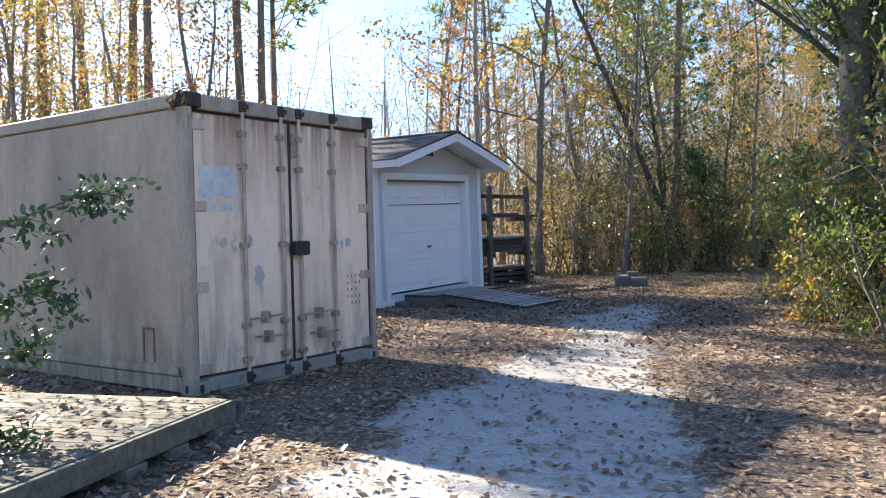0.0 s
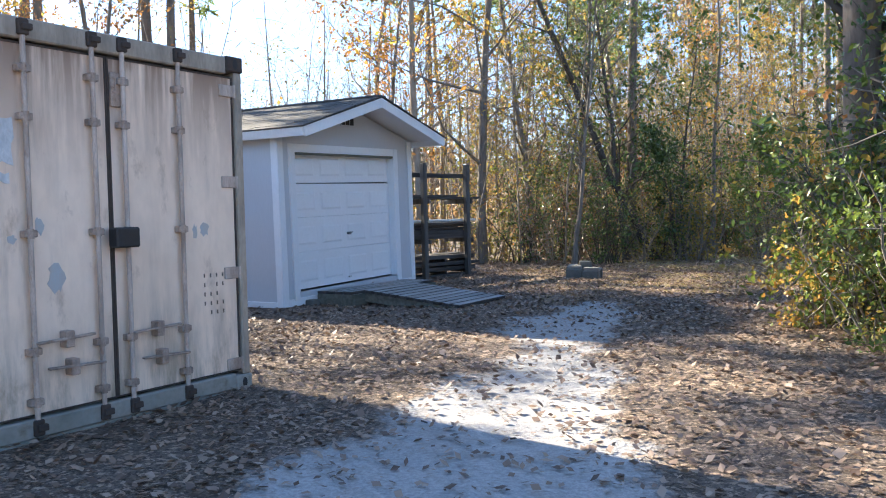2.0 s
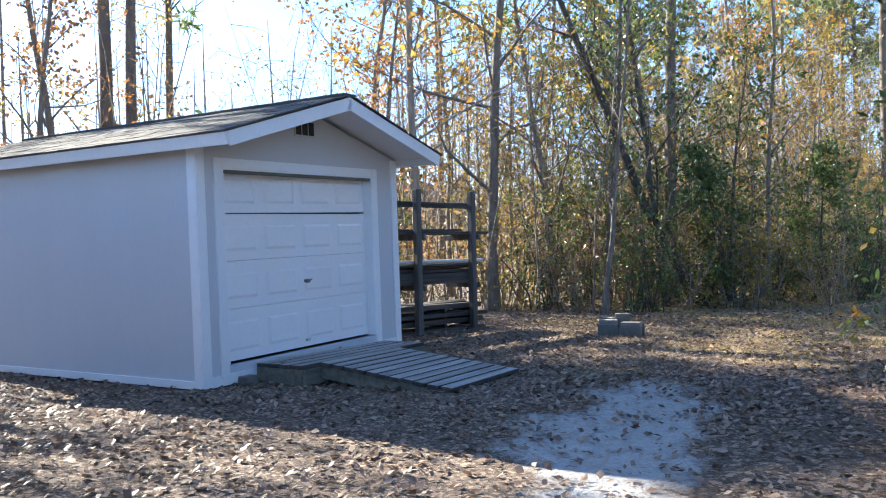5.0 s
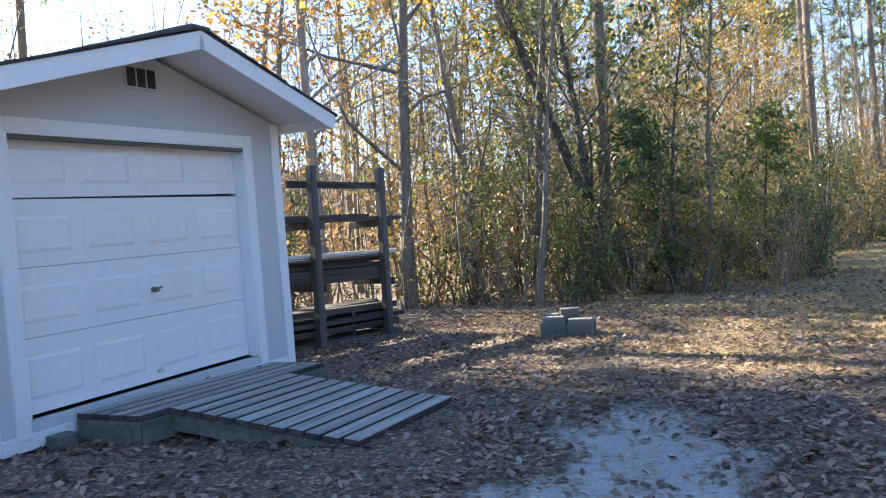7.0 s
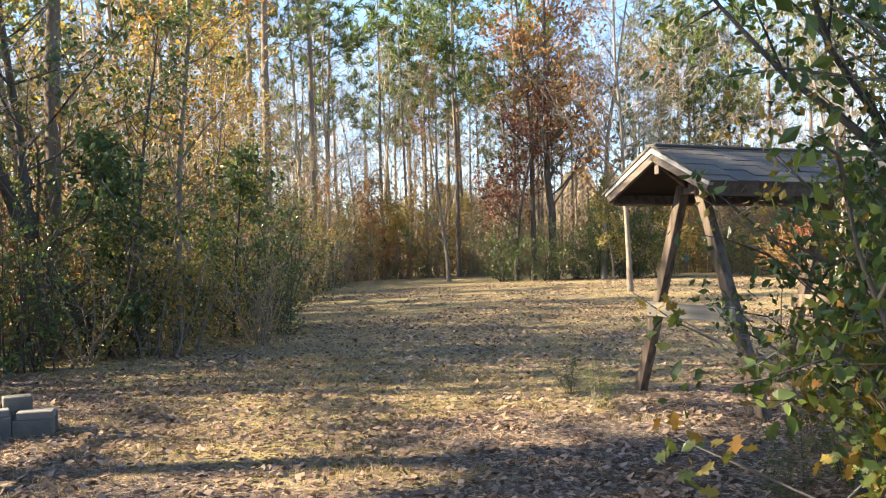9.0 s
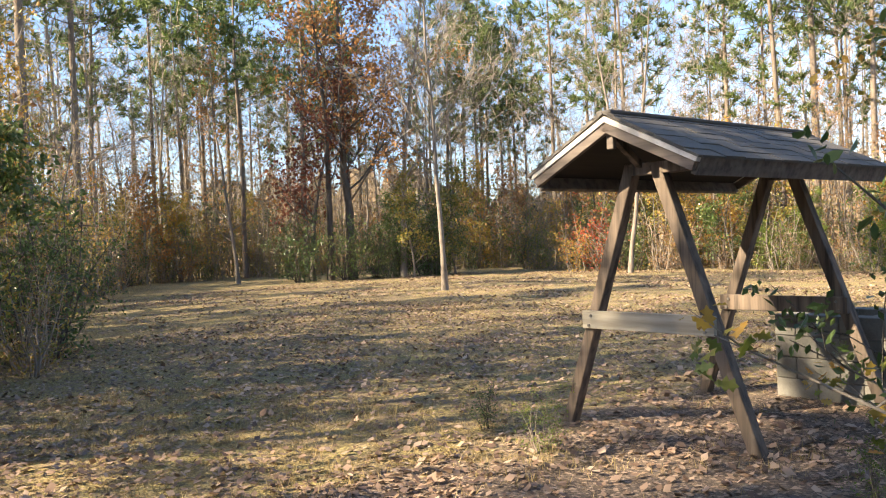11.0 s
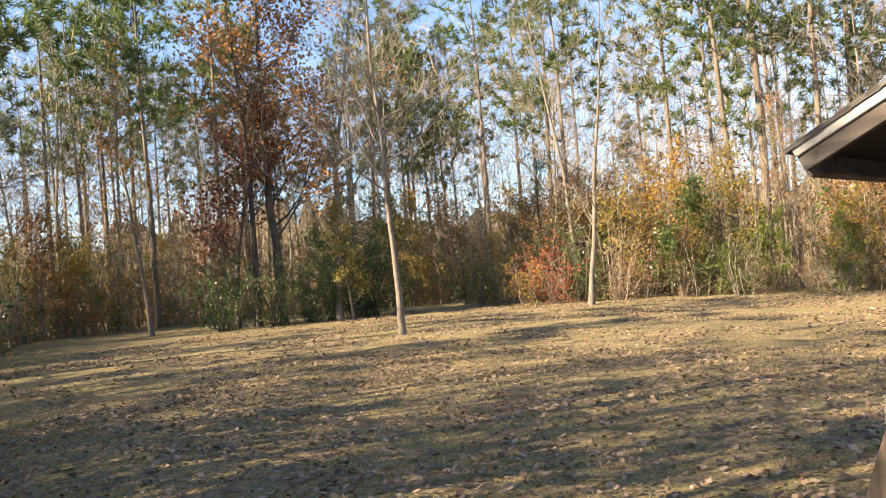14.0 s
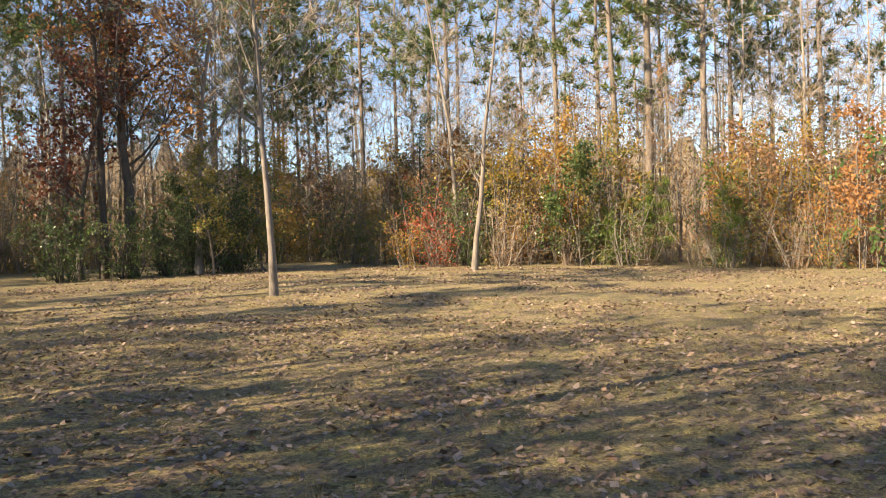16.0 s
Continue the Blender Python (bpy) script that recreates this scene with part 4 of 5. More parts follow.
def broadleaf(seed, tall, r0, bare=0.35, limbs=14, twigs=6, lean=0.0, sides=7, wide=0.28, forks=True):
    """Trunk, limbs and twigs of a broadleaved tree; returns its mesh data and the twig ends."""
    rng = random.Random(seed)
    V, F, tips = [], [], []
    trunk = wander(rng, Vector((0, 0, -0.15)), Vector((lean, 0, 1)), tall, 10, 0.06 if lean == 0 else 0.04, 0.10 if lean == 0 else 0.0)
    rad = [r0 * (1 - 0.88 * (i / 10) ** 0.9) * (1.35 if i == 0 else 1.0) for i in range(11)]
    tube_rows(V, F, trunk, rad, sides)
    for k in range(limbs):
        f = bare + (1 - bare) * (k + rng.random()) / limbs
        i = min(9, int(f * 10))
        u = f * 10 - i
        p = trunk[i].lerp(trunk[i + 1], u)
        az = rng.uniform(0, 2 * math.pi)
        d = Vector((math.cos(az), math.sin(az), rng.uniform(0.3, 1.1)))
        ln = tall * wide * (1.15 - 0.75 * f) * rng.uniform(0.6, 1.25)
        limb = wander(rng, p, d, ln, 5, 0.16, 0.07)
        lr = rad[i] * rng.uniform(0.3, 0.5)
        tube_rows(V, F, limb, [lr * (1 - 0.85 * j / 5) for j in range(6)], 4)
        for q in range(twigs):
            j = rng.randint(1, 4)
            fine = 3 if forks else 2
            tw = wander(rng, limb[j].lerp(limb[j + 1], rng.random()), (limb[j + 1] - limb[j]).normalized() + Vector((rng.gauss(0, 0.7), rng.gauss(0, 0.7), rng.gauss(0.1, 0.5))), ln * rng.uniform(0.25, 0.5), fine, 0.2, 0.05)
            tr = max(lr * 0.3, 0.007)
            tube_rows(V, F, tw, [tr * (1 - 0.8 * h / fine) for h in range(fine + 1)], 3)
            tips += [tw[-2], tw[-1]]
            if forks:
                for _ in range(9):
                    a = tw[rng.randint(0, 2)].lerp(tw[3], rng.random() * 0.8)
                    d = (tw[3] - tw[0]).normalized() + Vector((rng.gauss(0, 0.75), rng.gauss(0, 0.75), rng.gauss(0.1, 0.6)))
                    e = a + d.normalized() * ln * rng.uniform(0.10, 0.26)
                    o = d.cross(Vector((rng.gauss(0, 1), rng.gauss(0, 1), rng.gauss(0, 1)))).normalized() * rng.uniform(0.006, 0.011)
                    k0 = len(V)
                    V += [a - o, a + o, e]
                    F.append((k0, k0 + 1, k0 + 2))
                    tips.append(e) if rng.random() < 0.25 else None
        tips.append(limb[5])
    return V, F, tips


def pine(seed, tall, r0, crown=0.4, whorls=13):
    rng = random.Random(seed)
    V, F, tufts = [], [], []
    trunk = wander(rng, Vector((0, 0, -0.15)), Vector((0, 0, 1)), tall, 12, 0.015, 0.1)
    rad = [r0 * (1 - 0.85 * (i / 12)) * (1.3 if i == 0 else 1) for i in range(13)]
    tube_rows(V, F, trunk, rad, 8)
    for k in range(5):
        i = rng.randint(3, 8)
        az = rng.uniform(0, 6.28)
        tw = wander(rng, trunk[i], Vector((math.cos(az), math.sin(az), 0.1)), rng.uniform(0.4, 1.3), 2, 0.1)
        tube_rows(V, F, tw, [0.02, 0.014, 0.005], 3)
    for k in range(whorls):
        f = 1 - crown + crown * (k + rng.random() * 0.6) / whorls
        i = min(11, int(f * 12))
        p = trunk[i].lerp(trunk[i + 1], f * 12 - i)
        for q in range(rng.randint(2, 4)):
            az = rng.uniform(0, 6.28)
            ln = tall * 0.13 * (1.2 - 0.8 * (f - 1 + crown) / crown) * rng.uniform(0.6, 1.3)
            limb = wander(rng, p, Vector((math.cos(az), math.sin(az), rng.uniform(0.0, 0.5))), ln, 4, 0.12, 0.09)
            lr = rad[i] * 0.28
            tube_rows(V, F, limb, [lr * (1 - 0.2 * j) for j in range(5)], 4)
            for j in (2, 3, 4):
                for _ in range(3 if j < 4 else 4):
                    d = (limb[j] - limb[j - 1]).normalized() + Vector((rng.gauss(0, 0.6), rng.gauss(0, 0.6), rng.gauss(0.25, 0.4)))
                    e = limb[j] + d.normalized() * rng.uniform(0.15, 0.55)
                    tufts.append((e, d.normalized()))
    return V, F, tufts


def shrub(seed, tall, stems=9, twigs=7, spread_out=0.55):
    rng = random.Random(seed)
    V, F, tips = [], [], []
    for _ in range(stems):
        az = rng.uniform(0, 6.28)
        b = Vector((math.cos(az), math.sin(az), 0)) * rng.uniform(0, 0.35)
        st = wander(rng, b + Vector((0, 0, -0.06)), Vector((math.cos(az) * spread_out * rng.random(), math.sin(az) * spread_out * rng.random(), 1)), tall * rng.uniform(0.55, 1.05), 5, 0.16, 0.05)
        r = 0.012 * tall ** 0.5 * rng.uniform(0.6, 1.3)
        tube_rows(V, F, st, [r * (1 - 0.16 * j) for j in range(6)], 4)
        for q in range(twigs):
            j = rng.randint(0, 4)
            tw = wander(rng, st[j].lerp(st[j + 1], rng.random()), Vector((rng.gauss(0, 1), rng.gauss(0, 1), rng.gauss(0.45, 0.5))), tall * rng.uniform(0.12, 0.3), 2, 0.25)
            tube_rows(V, F, tw, [r * 0.45, r * 0.3, r * 0.1], 3)
            tips += [tw[1], tw[2]]
        tips.append(st[5])
    return V, F, tips


PROTO = {}


def proto(kind, name, V, F, crown_mesh, bark, leaf, label, category, bark_label="", crown_label=""):
    """A plant kept as a pattern: trunk and crown meshes with their words."""
    tm = mesh_of("trunk", V, F)
    tm.materials.append(bark)
    if crown_mesh is not None:
        crown_mesh.materials.append(leaf)
    PROTO.setdefault(kind, []).append((name, tm, crown_mesh, label, category, bark_label, crown_label))


def plant(kind, x, y, scale=1.0, turn=None, pick=None, tilt=0.0, stretch=1.0, label="", group="trees of the wood"):
    opts = PROTO[kind]
    name, tm, cm, lab, cat, bl, cl = opts[PICK.randrange(len(opts)) if pick is None else pick % len(opts)]
    rz = PICK.uniform(0, 360) if turn is None else turn
    e = thing(name, pose(x, y, height(x, y) - 0.03, 0, tilt, rz) @ Matrix.Diagonal((scale, scale, scale * stretch, 1)), label or lab, cat, group)
    link_mesh("trunk" if cat == "tree" else "branchwork", tm, None, e, bl)
    if cm is not None:
        link_mesh("crown" if cat == "tree" else "foliage", cm, None, e, cl)
    return e


PICK = random.Random(5)
for i in range(4):
    V, F, tf = pine(100 + i, 21, 0.17, 0.5 + 0.06 * (i % 2), 14)
    proto("pine", "pine_tree", V, F, needles_mesh("crown", tf, 8, 0.46, i, 0.045), M["bark_pine"], M["needles"], "tall straight pine with a bare trunk and high green crown", "tree")
for i in range(2):
    V, F, tf = pine(110 + i, 19, 0.15, 0.62, 13)
    proto("far_pine", "pine_tree", V, F, needles_mesh("crown", tf[::2], 20, 0.52, 10 + i, 0.04), M["bark_pine"], M["needles"], "distant pine with a deep green crown", "tree")
for i in range(3):
    V, F, tf = pine(130 + i, 4.0, 0.045, 0.9, 11)
    proto("young_pine", "young_pine_tree", V, F, needles_mesh("crown", tf, 18, 0.22, 40 + i, 0.012), M["bark_pine"], M["needles_young"], "small bright green young pine at the wood's edge", "tree")
for i in range(4):
    V, F, tips = broadleaf(200 + i, 14, 0.12, 0.22, 24, 6, wide=0.30)
    proto("bare", "bare_tree", V, F, leaves_mesh("crown", tips[::3], 1, 0.07, 0.22, i), M["bark_pale"] if i % 2 else M["bark_grey"], M["leaf_brown"], "slender pale broadleaved tree, nearly leafless", "tree")
V, F, tips = broadleaf(219, 14, 0.13, 0.25, 16, 6, wide=0.24)
proto("dark_bare", "bare_tree", V, F, leaves_mesh("crown", tips[::2], 2, 0.075, 0.2, 8), M["bark_dark"], M["leaf_olive"], "dark leaning broadleaved tree with few leaves", "tree")
for i in range(2):
    V, F, tips = broadleaf(220 + i, 13, 0.11, 0.25, 16, 4, forks=False)
    proto("deep_bare", "bare_tree", V, F, leaves_mesh("crown", tips, 2, 0.09, 0.35, i), M["bark_grey"], M["leaf_brown"], "slender grey broadleaved tree deep in the wood", "tree")
for i, (lf, word) in enumerate((("leaf_yellow", "yellow"), ("leaf_orange", "orange"), ("leaf_brown", "brown"), ("leaf_yellow", "yellow"), ("leaf_orange", "orange"), ("leaf_olive", "olive"), ("leaf_olive", "olive"))):
    V, F, tips = broadleaf(240 + i, 12, 0.11, 0.18, 20, 5, forks=False)
    proto("autumn_" + word, "autumn_tree", V, F, leaves_mesh("crown", tips, 8, 0.125, 0.30, 20 + i, 0.62), M["bark_grey"], M[lf], "slender broadleaved tree with " + word + " autumn leaves", "tree")
V, F, tips = broadleaf(251, 14, 0.20, 0.22, 30, 8, wide=0.34)
proto("great_orange", "autumn_tree", V, F, leaves_mesh("crown", tips, 10, 0.15, 0.32, 26, 0.65), M["bark_dark"], M["leaf_orange"], "large dark-trunked tree with rusty orange leaves", "tree")
for i, (lf, word) in enumerate((("leaf_yellow", "yellow"), ("leaf_orange", "orange"), ("leaf_brown", "brown"), ("leaf_olive", "olive"))):
    V, F, tips = broadleaf(270 + i, 5.2, 0.06, 0.10, 20, 6, forks=False, wide=0.30)
    proto("small_" + word, "autumn_tree", V, F, leaves_mesh("crown", tips, 7, 0.125, 0.22, 30 + i, 0.7), M["bark_grey"], M[lf], "small broadleaved tree full of " + word + " autumn leaves", "tree")
V, F, tips = broadleaf(280, 4.2, 0.06, 0.06, 20, 6, forks=False, wide=0.34)
proto("small_evergreen", "evergreen_tree", V, F, leaves_mesh("crown", tips, 10, 0.13, 0.2, 36, 0.55), M["bark_dark"], M["leaf_green"], "low dark green evergreen tree at the wood's edge", "tree")
V, F, tips = broadleaf(253, 8.2, 0.15, 0.27, 32, 7, forks=False, wide=0.40)
proto("overhang", "evergreen_tree", V, F, leaves_mesh("crown", tips, 22, 0.085, 0.24, 28, 0.5, 0.3, OVAL_LEAF), M["bark_dark"], M["leaf_live"], "wide evergreen tree with fresh green leaves overhanging the drive", "tree")
V, F, tips = broadleaf(252, 9, 0.12, 0.15, 24, 7, forks=False, wide=0.32)
proto("russet", "autumn_tree", V, F, leaves_mesh("crown", tips, 8, 0.16, 0.32, 27, 0.65), M["bark_dark"], M["leaf_russet"], "dark-trunked tree with russet leaves", "tree")
for i in range(3):
    V, F, tips = broadleaf(300 + i, 6.5, 0.07, 0.10, 24, 6, forks=False, wide=0.30)
    proto("evergreen", "evergreen_tree", V, F, leaves_mesh("crown", tips, 8, 0.095, 0.19, 60 + i, 0.5), M["bark_dark"], M["leaf_green"], "dense dark green evergreen tree under taller trees", "tree")
for i in range(3):
    V, F, tips = broadleaf(330 + i, 7.5, 0.04, 0.12, 18, 5, forks=True, wide=0.22)
    proto("sapling", "sapling", V, F, leaves_mesh("crown", tips, 3, 0.07, 0.18, 70 + i), M["bark_grey"], (M["leaf_olive"], M["leaf_yellow"], M["leaf_olive"])[i], "thin young broadleaved tree with sparse turning leaves", "tree")
for i in range(4):
    V, F, tips = shrub(400 + i, 2.3, 10, 7)
    proto("brush", "shrub", V, F, leaves_mesh("foliage", tips, 6, 0.066, 0.14, 80 + i), M["bark_grey"], M["leaf_olive"], "tangled olive and brown undergrowth shrub", "shrub")
for i in range(2):
    V, F, tips = shrub(420 + i, 2.2, 10, 7)
    proto("brush_green", "evergreen_shrub", V, F, leaves_mesh("foliage", tips, 8, 0.072, 0.12, 90 + i), M["bark_dark"], M["leaf_green"], "dark green evergreen undergrowth shrub", "shrub")
for i in range(2):
    V, F, tips = shrub(440 + i, 2.2, 14, 10)
    proto("brush_bare", "bare_shrub", V, F, leaves_mesh("foliage", tips, 3, 0.06, 0.16, 95 + i), M["bark_pale"], M["leaf_brown"], "grey-brown thicket of bare twigs", "shrub")
for i, (lf, word) in enumerate((("leaf_yellow", "yellow"), ("leaf_orange", "orange"), ("leaf_red", "red"), ("leaf_russet", "russet"))):
    V, F, tips = shrub(460 + i, 2.4, 9, 7)
    proto("brush_" + word, "autumn_shrub", V, F, leaves_mesh("foliage", tips, 8, 0.075, 0.17, 100 + i, 0.65), M["bark_grey"], M[lf], "shrub with " + word + " autumn leaves at the wood's edge", "shrub")
V, F, tips = shrub(480, 2.6, 12, 10, 0.8)
proto("holly", "evergreen_shrub", V, F, leaves_mesh("foliage", tips, 11, 0.074, 0.12, 110, 0.55, 0.3, OVAL_LEAF), M["bark_dark"], M["leaf_green"], "glossy dark green evergreen shrub", "shrub")
V, F, tips = shrub(482, 2.4, 11, 8, 0.6)
proto("live_bush", "shrub", V, F, leaves_mesh("foliage", tips, 8, 0.068, 0.13, 112, 0.55), M["bark_grey"], M["leaf_live"], "leafy shrub with fresh green and yellow leaves", "shrub")
V, F, tips = shrub(481, 2.4, 8, 7, 0.8)
proto("oak_bush", "autumn_shrub", V, F, leaves_mesh("foliage", tips, 6, 0.115, 0.14, 111, 0.75, 0.3, LOBED_LEAF), M["bark_grey"], M["leaf_turning"], "oak sprout with large green and orange leaves", "shrub")

CLEARING = ((6, -12), (4.9, 6), (5.2, 9), (5.0, 11.0), (5.4, 11.6), (6.6, 12.1), (8.2, 11.9), (10, 11.5), (14, 9), (20, 5), (28, 1), (35, 3), (36.5, 12), (38.5, 18), (36.5, 24), (37, 29), (42, 34), (40, 43), (33, 46), (27, 45), (15, 31.5), (9, 25), (5, 22.4), (0, 22.2), (-5, 21.5), (-10, 22), (-15, 18), (-15, 8), (-11, 0), (-8, -12))


def inside(x, y):
    hit = False
    for (x0, y0), (x1, y1) in zip(CLEARING, CLEARING[1:] + CLEARING[:1]):
        if (y0 > y) != (y1 > y) and x < x0 + (y - y0) / (y1 - y0) * (x1 - x0):
            hit = not hit
    return hit


def edge_gap(x, y):
    best = 1e9
    for (x0, y0), (x1, y1) in zip(CLEARING, CLEARING[1:] + CLEARING[:1]):
        dx, dy = x1 - x0, y1 - y0
        k = min(1, max(0, ((x - x0) * dx + (y - y0) * dy) / (dx * dx + dy * dy)))
        best = min(best, math.hypot(x - x0 - k * dx, y - y0 - k * dy))
    return best


# trees that stand out, plus two unseen deck-shading ones: kind, x, y, size, turn, pick, lean
NOTABLE = (
    ("autumn_yellow", 2.0, 23.6, 1.25, 40, 0, 0), ("dark_bare", 6.5, 23.8, 0.95, 190, 0, -27), ("evergreen", 5.8, 23.8, 1.45, 20, 1, 0), ("small_evergreen", 6.9, 23.2, 0.8, 40, 0, 0), ("autumn_yellow", 3.4, 24.2, 0.95, 140, 1, 0), ("autumn_olive", 4.6, 24.6, 0.85, 240, 0, 0), ("autumn_yellow", 8.4, 25.2, 0.8, 10, 0, 0), ("autumn_yellow", -11.5, 27.0, 0.95, 10, 0, 0), ("autumn_brown", -14.5, 27.5, 0.9, 50, 0, 0), ("autumn_yellow", -15.5, 31.0, 1.0, 90, 1, 0), ("pine", -10.5, 25.5, 1.1, 60, 2, 0), ("autumn_olive", -8.8, 29.0, 0.9, 200, 1, 0), ("pine", -14.0, 29.5, 1.15, 160, 0, 0),
    ("bare", 4.2, 22.4, 0.55, 75, 2, 0), ("evergreen", 7.4, 24.4, 0.95, 200, 2, 0), ("small_evergreen", 9.8, 25.6, 0.85, 100, 0, 0),
    ("pine", 15.5, 34.0, 1.0, 0, 0, 0), ("great_orange", 32.0, 36.5, 1.15, 30, 0, 0), ("dark_bare", 31.0, 36.9, 1.15, 100, 0, 0), ("autumn_orange", 29.0, 40.5, 0.9, 200, 0, 0), ("russet", 30.4, 37.4, 1.0, 120, 0, 0),
    # those at (-8.6, 9.5) and (-10.5, 11.2) are added out of view for deck shade
    ("bare", 33.4, 34.7, 1.15, 250, 0, 0), ("small_olive", 32.8, 33.7, 0.85, 170, 0, 0), ("autumn_yellow", -6.6, 12.6, 0.62, 10, 0, 0), ("autumn_brown", -8.6, 9.5, 0.6, 40, 0, 0), ("autumn_olive", -10.5, 11.2, 0.7, 90, 1, 0), ("autumn_brown", -8.2, 14.6, 0.62, 60, 0, 0), ("autumn_yellow", -9.6, 17.4, 0.75, 100, 1, 0), ("autumn_olive", -7.4, 16.8, 0.66, 160, 0, 0), ("small_olive", 35.4, 33.2, 0.9, 70, 0, 0),
    ("bare", 34.4, 24.5, 0.85, 20, 2, 0), ("small_yellow", 39.2, 22.6, 1.15, 60, 0, 0), ("small_olive", 39.6, 21.2, 0.85, 160, 0, 0),
    ("small_brown", 40.0, 15.4, 1.0, 10, 0, 0), ("small_orange", 37.6, 12.0, 1.05, 90, 0, 0), ("young_pine", 39.3, 18.7, 0.75, 0, 0, 0), ("young_pine", 39.0, 16.2, 0.7, 90, 1, 0),
    ("young_pine", 38.6, 20.4, 0.5, 50, 2, 0), ("pine", 45.0, 19.4, 1.25, 45, 1, 0), ("pine", 44.0, 20.6, 1.0, 145, 2, 0), ("pine", 46.5, 17.0, 1.1, 245, 3, 0),
    ("pine", -9.0, 23.5, 1.0, 10, 1, 0), ("pine", -6.8, 25.0, 1.1, 80, 0, 0), ("pine", -5.9, 24.2, 0.95, 130, 2, 0), ("pine", -12.5, 24.0, 1.15, 30, 3, 0),
    ("autumn_yellow", -10.0, 16.5, 0.5, 0, 0, 0), ("autumn_brown", -12.5, 18.5, 0.55, 70, 0, 0), ("autumn_orange", -7.5, 20.5, 0.5, 200, 1, 0), ("autumn_olive", -14.0, 15.0, 0.5, 20, 1, 0), ("pine", 5.72, 11.2, 1.3, 0, 1, 0), ("evergreen", 7.2, 11.4, 0.62, 75, 1, 0), ("evergreen", 6.35, 11.4, 0.6, 15, 2, 0), ("evergreen", 6.95, 11.9, 0.68, 145, 0, 0), ("autumn_yellow", -7.5, 18.5, 0.55, 15, 0, 0), ("autumn_brown", -9.2, 21.0, 0.72, 110, 0, 0), ("autumn_yellow", -8.4, 15.2, 0.7, 210, 1, 0), ("autumn_olive", -10.5, 23.0, 0.82, 60, 0, 0), ("autumn_orange", -7.0, 22.2, 0.85, 300, 1, 0), ("autumn_brown", -10.0, 18.5, 0.68, 20, 0, 0), ("autumn_yellow", -12.2, 21.0, 0.62, 170, 1, 0), ("autumn_brown", -7.9, 24.5, 1.1, 250, 0, 0), ("pine", 6.1, 24.7, 0.9, 30, 2, 0), ("autumn_olive", 1.0, 29.5, 1.1, 35, 0, 0), ("autumn_brown", 3.8, 31.0, 1.15, 95, 0, 0), ("autumn_yellow", 7.0, 28.6, 1.1, 155, 1, 0), ("autumn_brown", 10.0, 31.0, 1.1, 215, 0, 0), ("autumn_olive", 13.0, 36.0, 1.2, 275, 1, 0), ("evergreen", 5.2, 27.4, 1.6, 335, 1, 0), ("autumn_orange", -1.5, 28.6, 1.1, 65, 0, 0), ("evergreen", 6.3, 10.6, 0.85, 0, 0, 0), ("evergreen", 7.0, 11.5, 0.75, 140, 1, 0), ("overhang", 6.1, 11.5, 1.1, 20, 0, 0), ("overhang", 6.8, 12.3, 0.8, 120, 0, 0), ("overhang", 7.3, 14.5 - 5.5, 0.85, 200, 0, 0), ("evergreen", 8.8, 15.9 - 7, 0.9, 60, 2, 0),
    ("autumn_yellow", 6.6, 12.0, 0.42, 30, 1, 0), ("evergreen", 23.2, 12.2, 1.1, 30, 0, 0), ("evergreen", 23.9, 11.9, 0.9, 130, 1, 0), ("evergreen", 22.9, 11.5, 0.75, 230, 2, 0), ("holly", 23.3, 12.3, 1.5, 80, 0, 0), ("small_evergreen", 23.8, 12.4, 1.0, 10, 0, 0), ("autumn_orange", 27.0, 6.5, 0.9, 75, 0, 0),
)
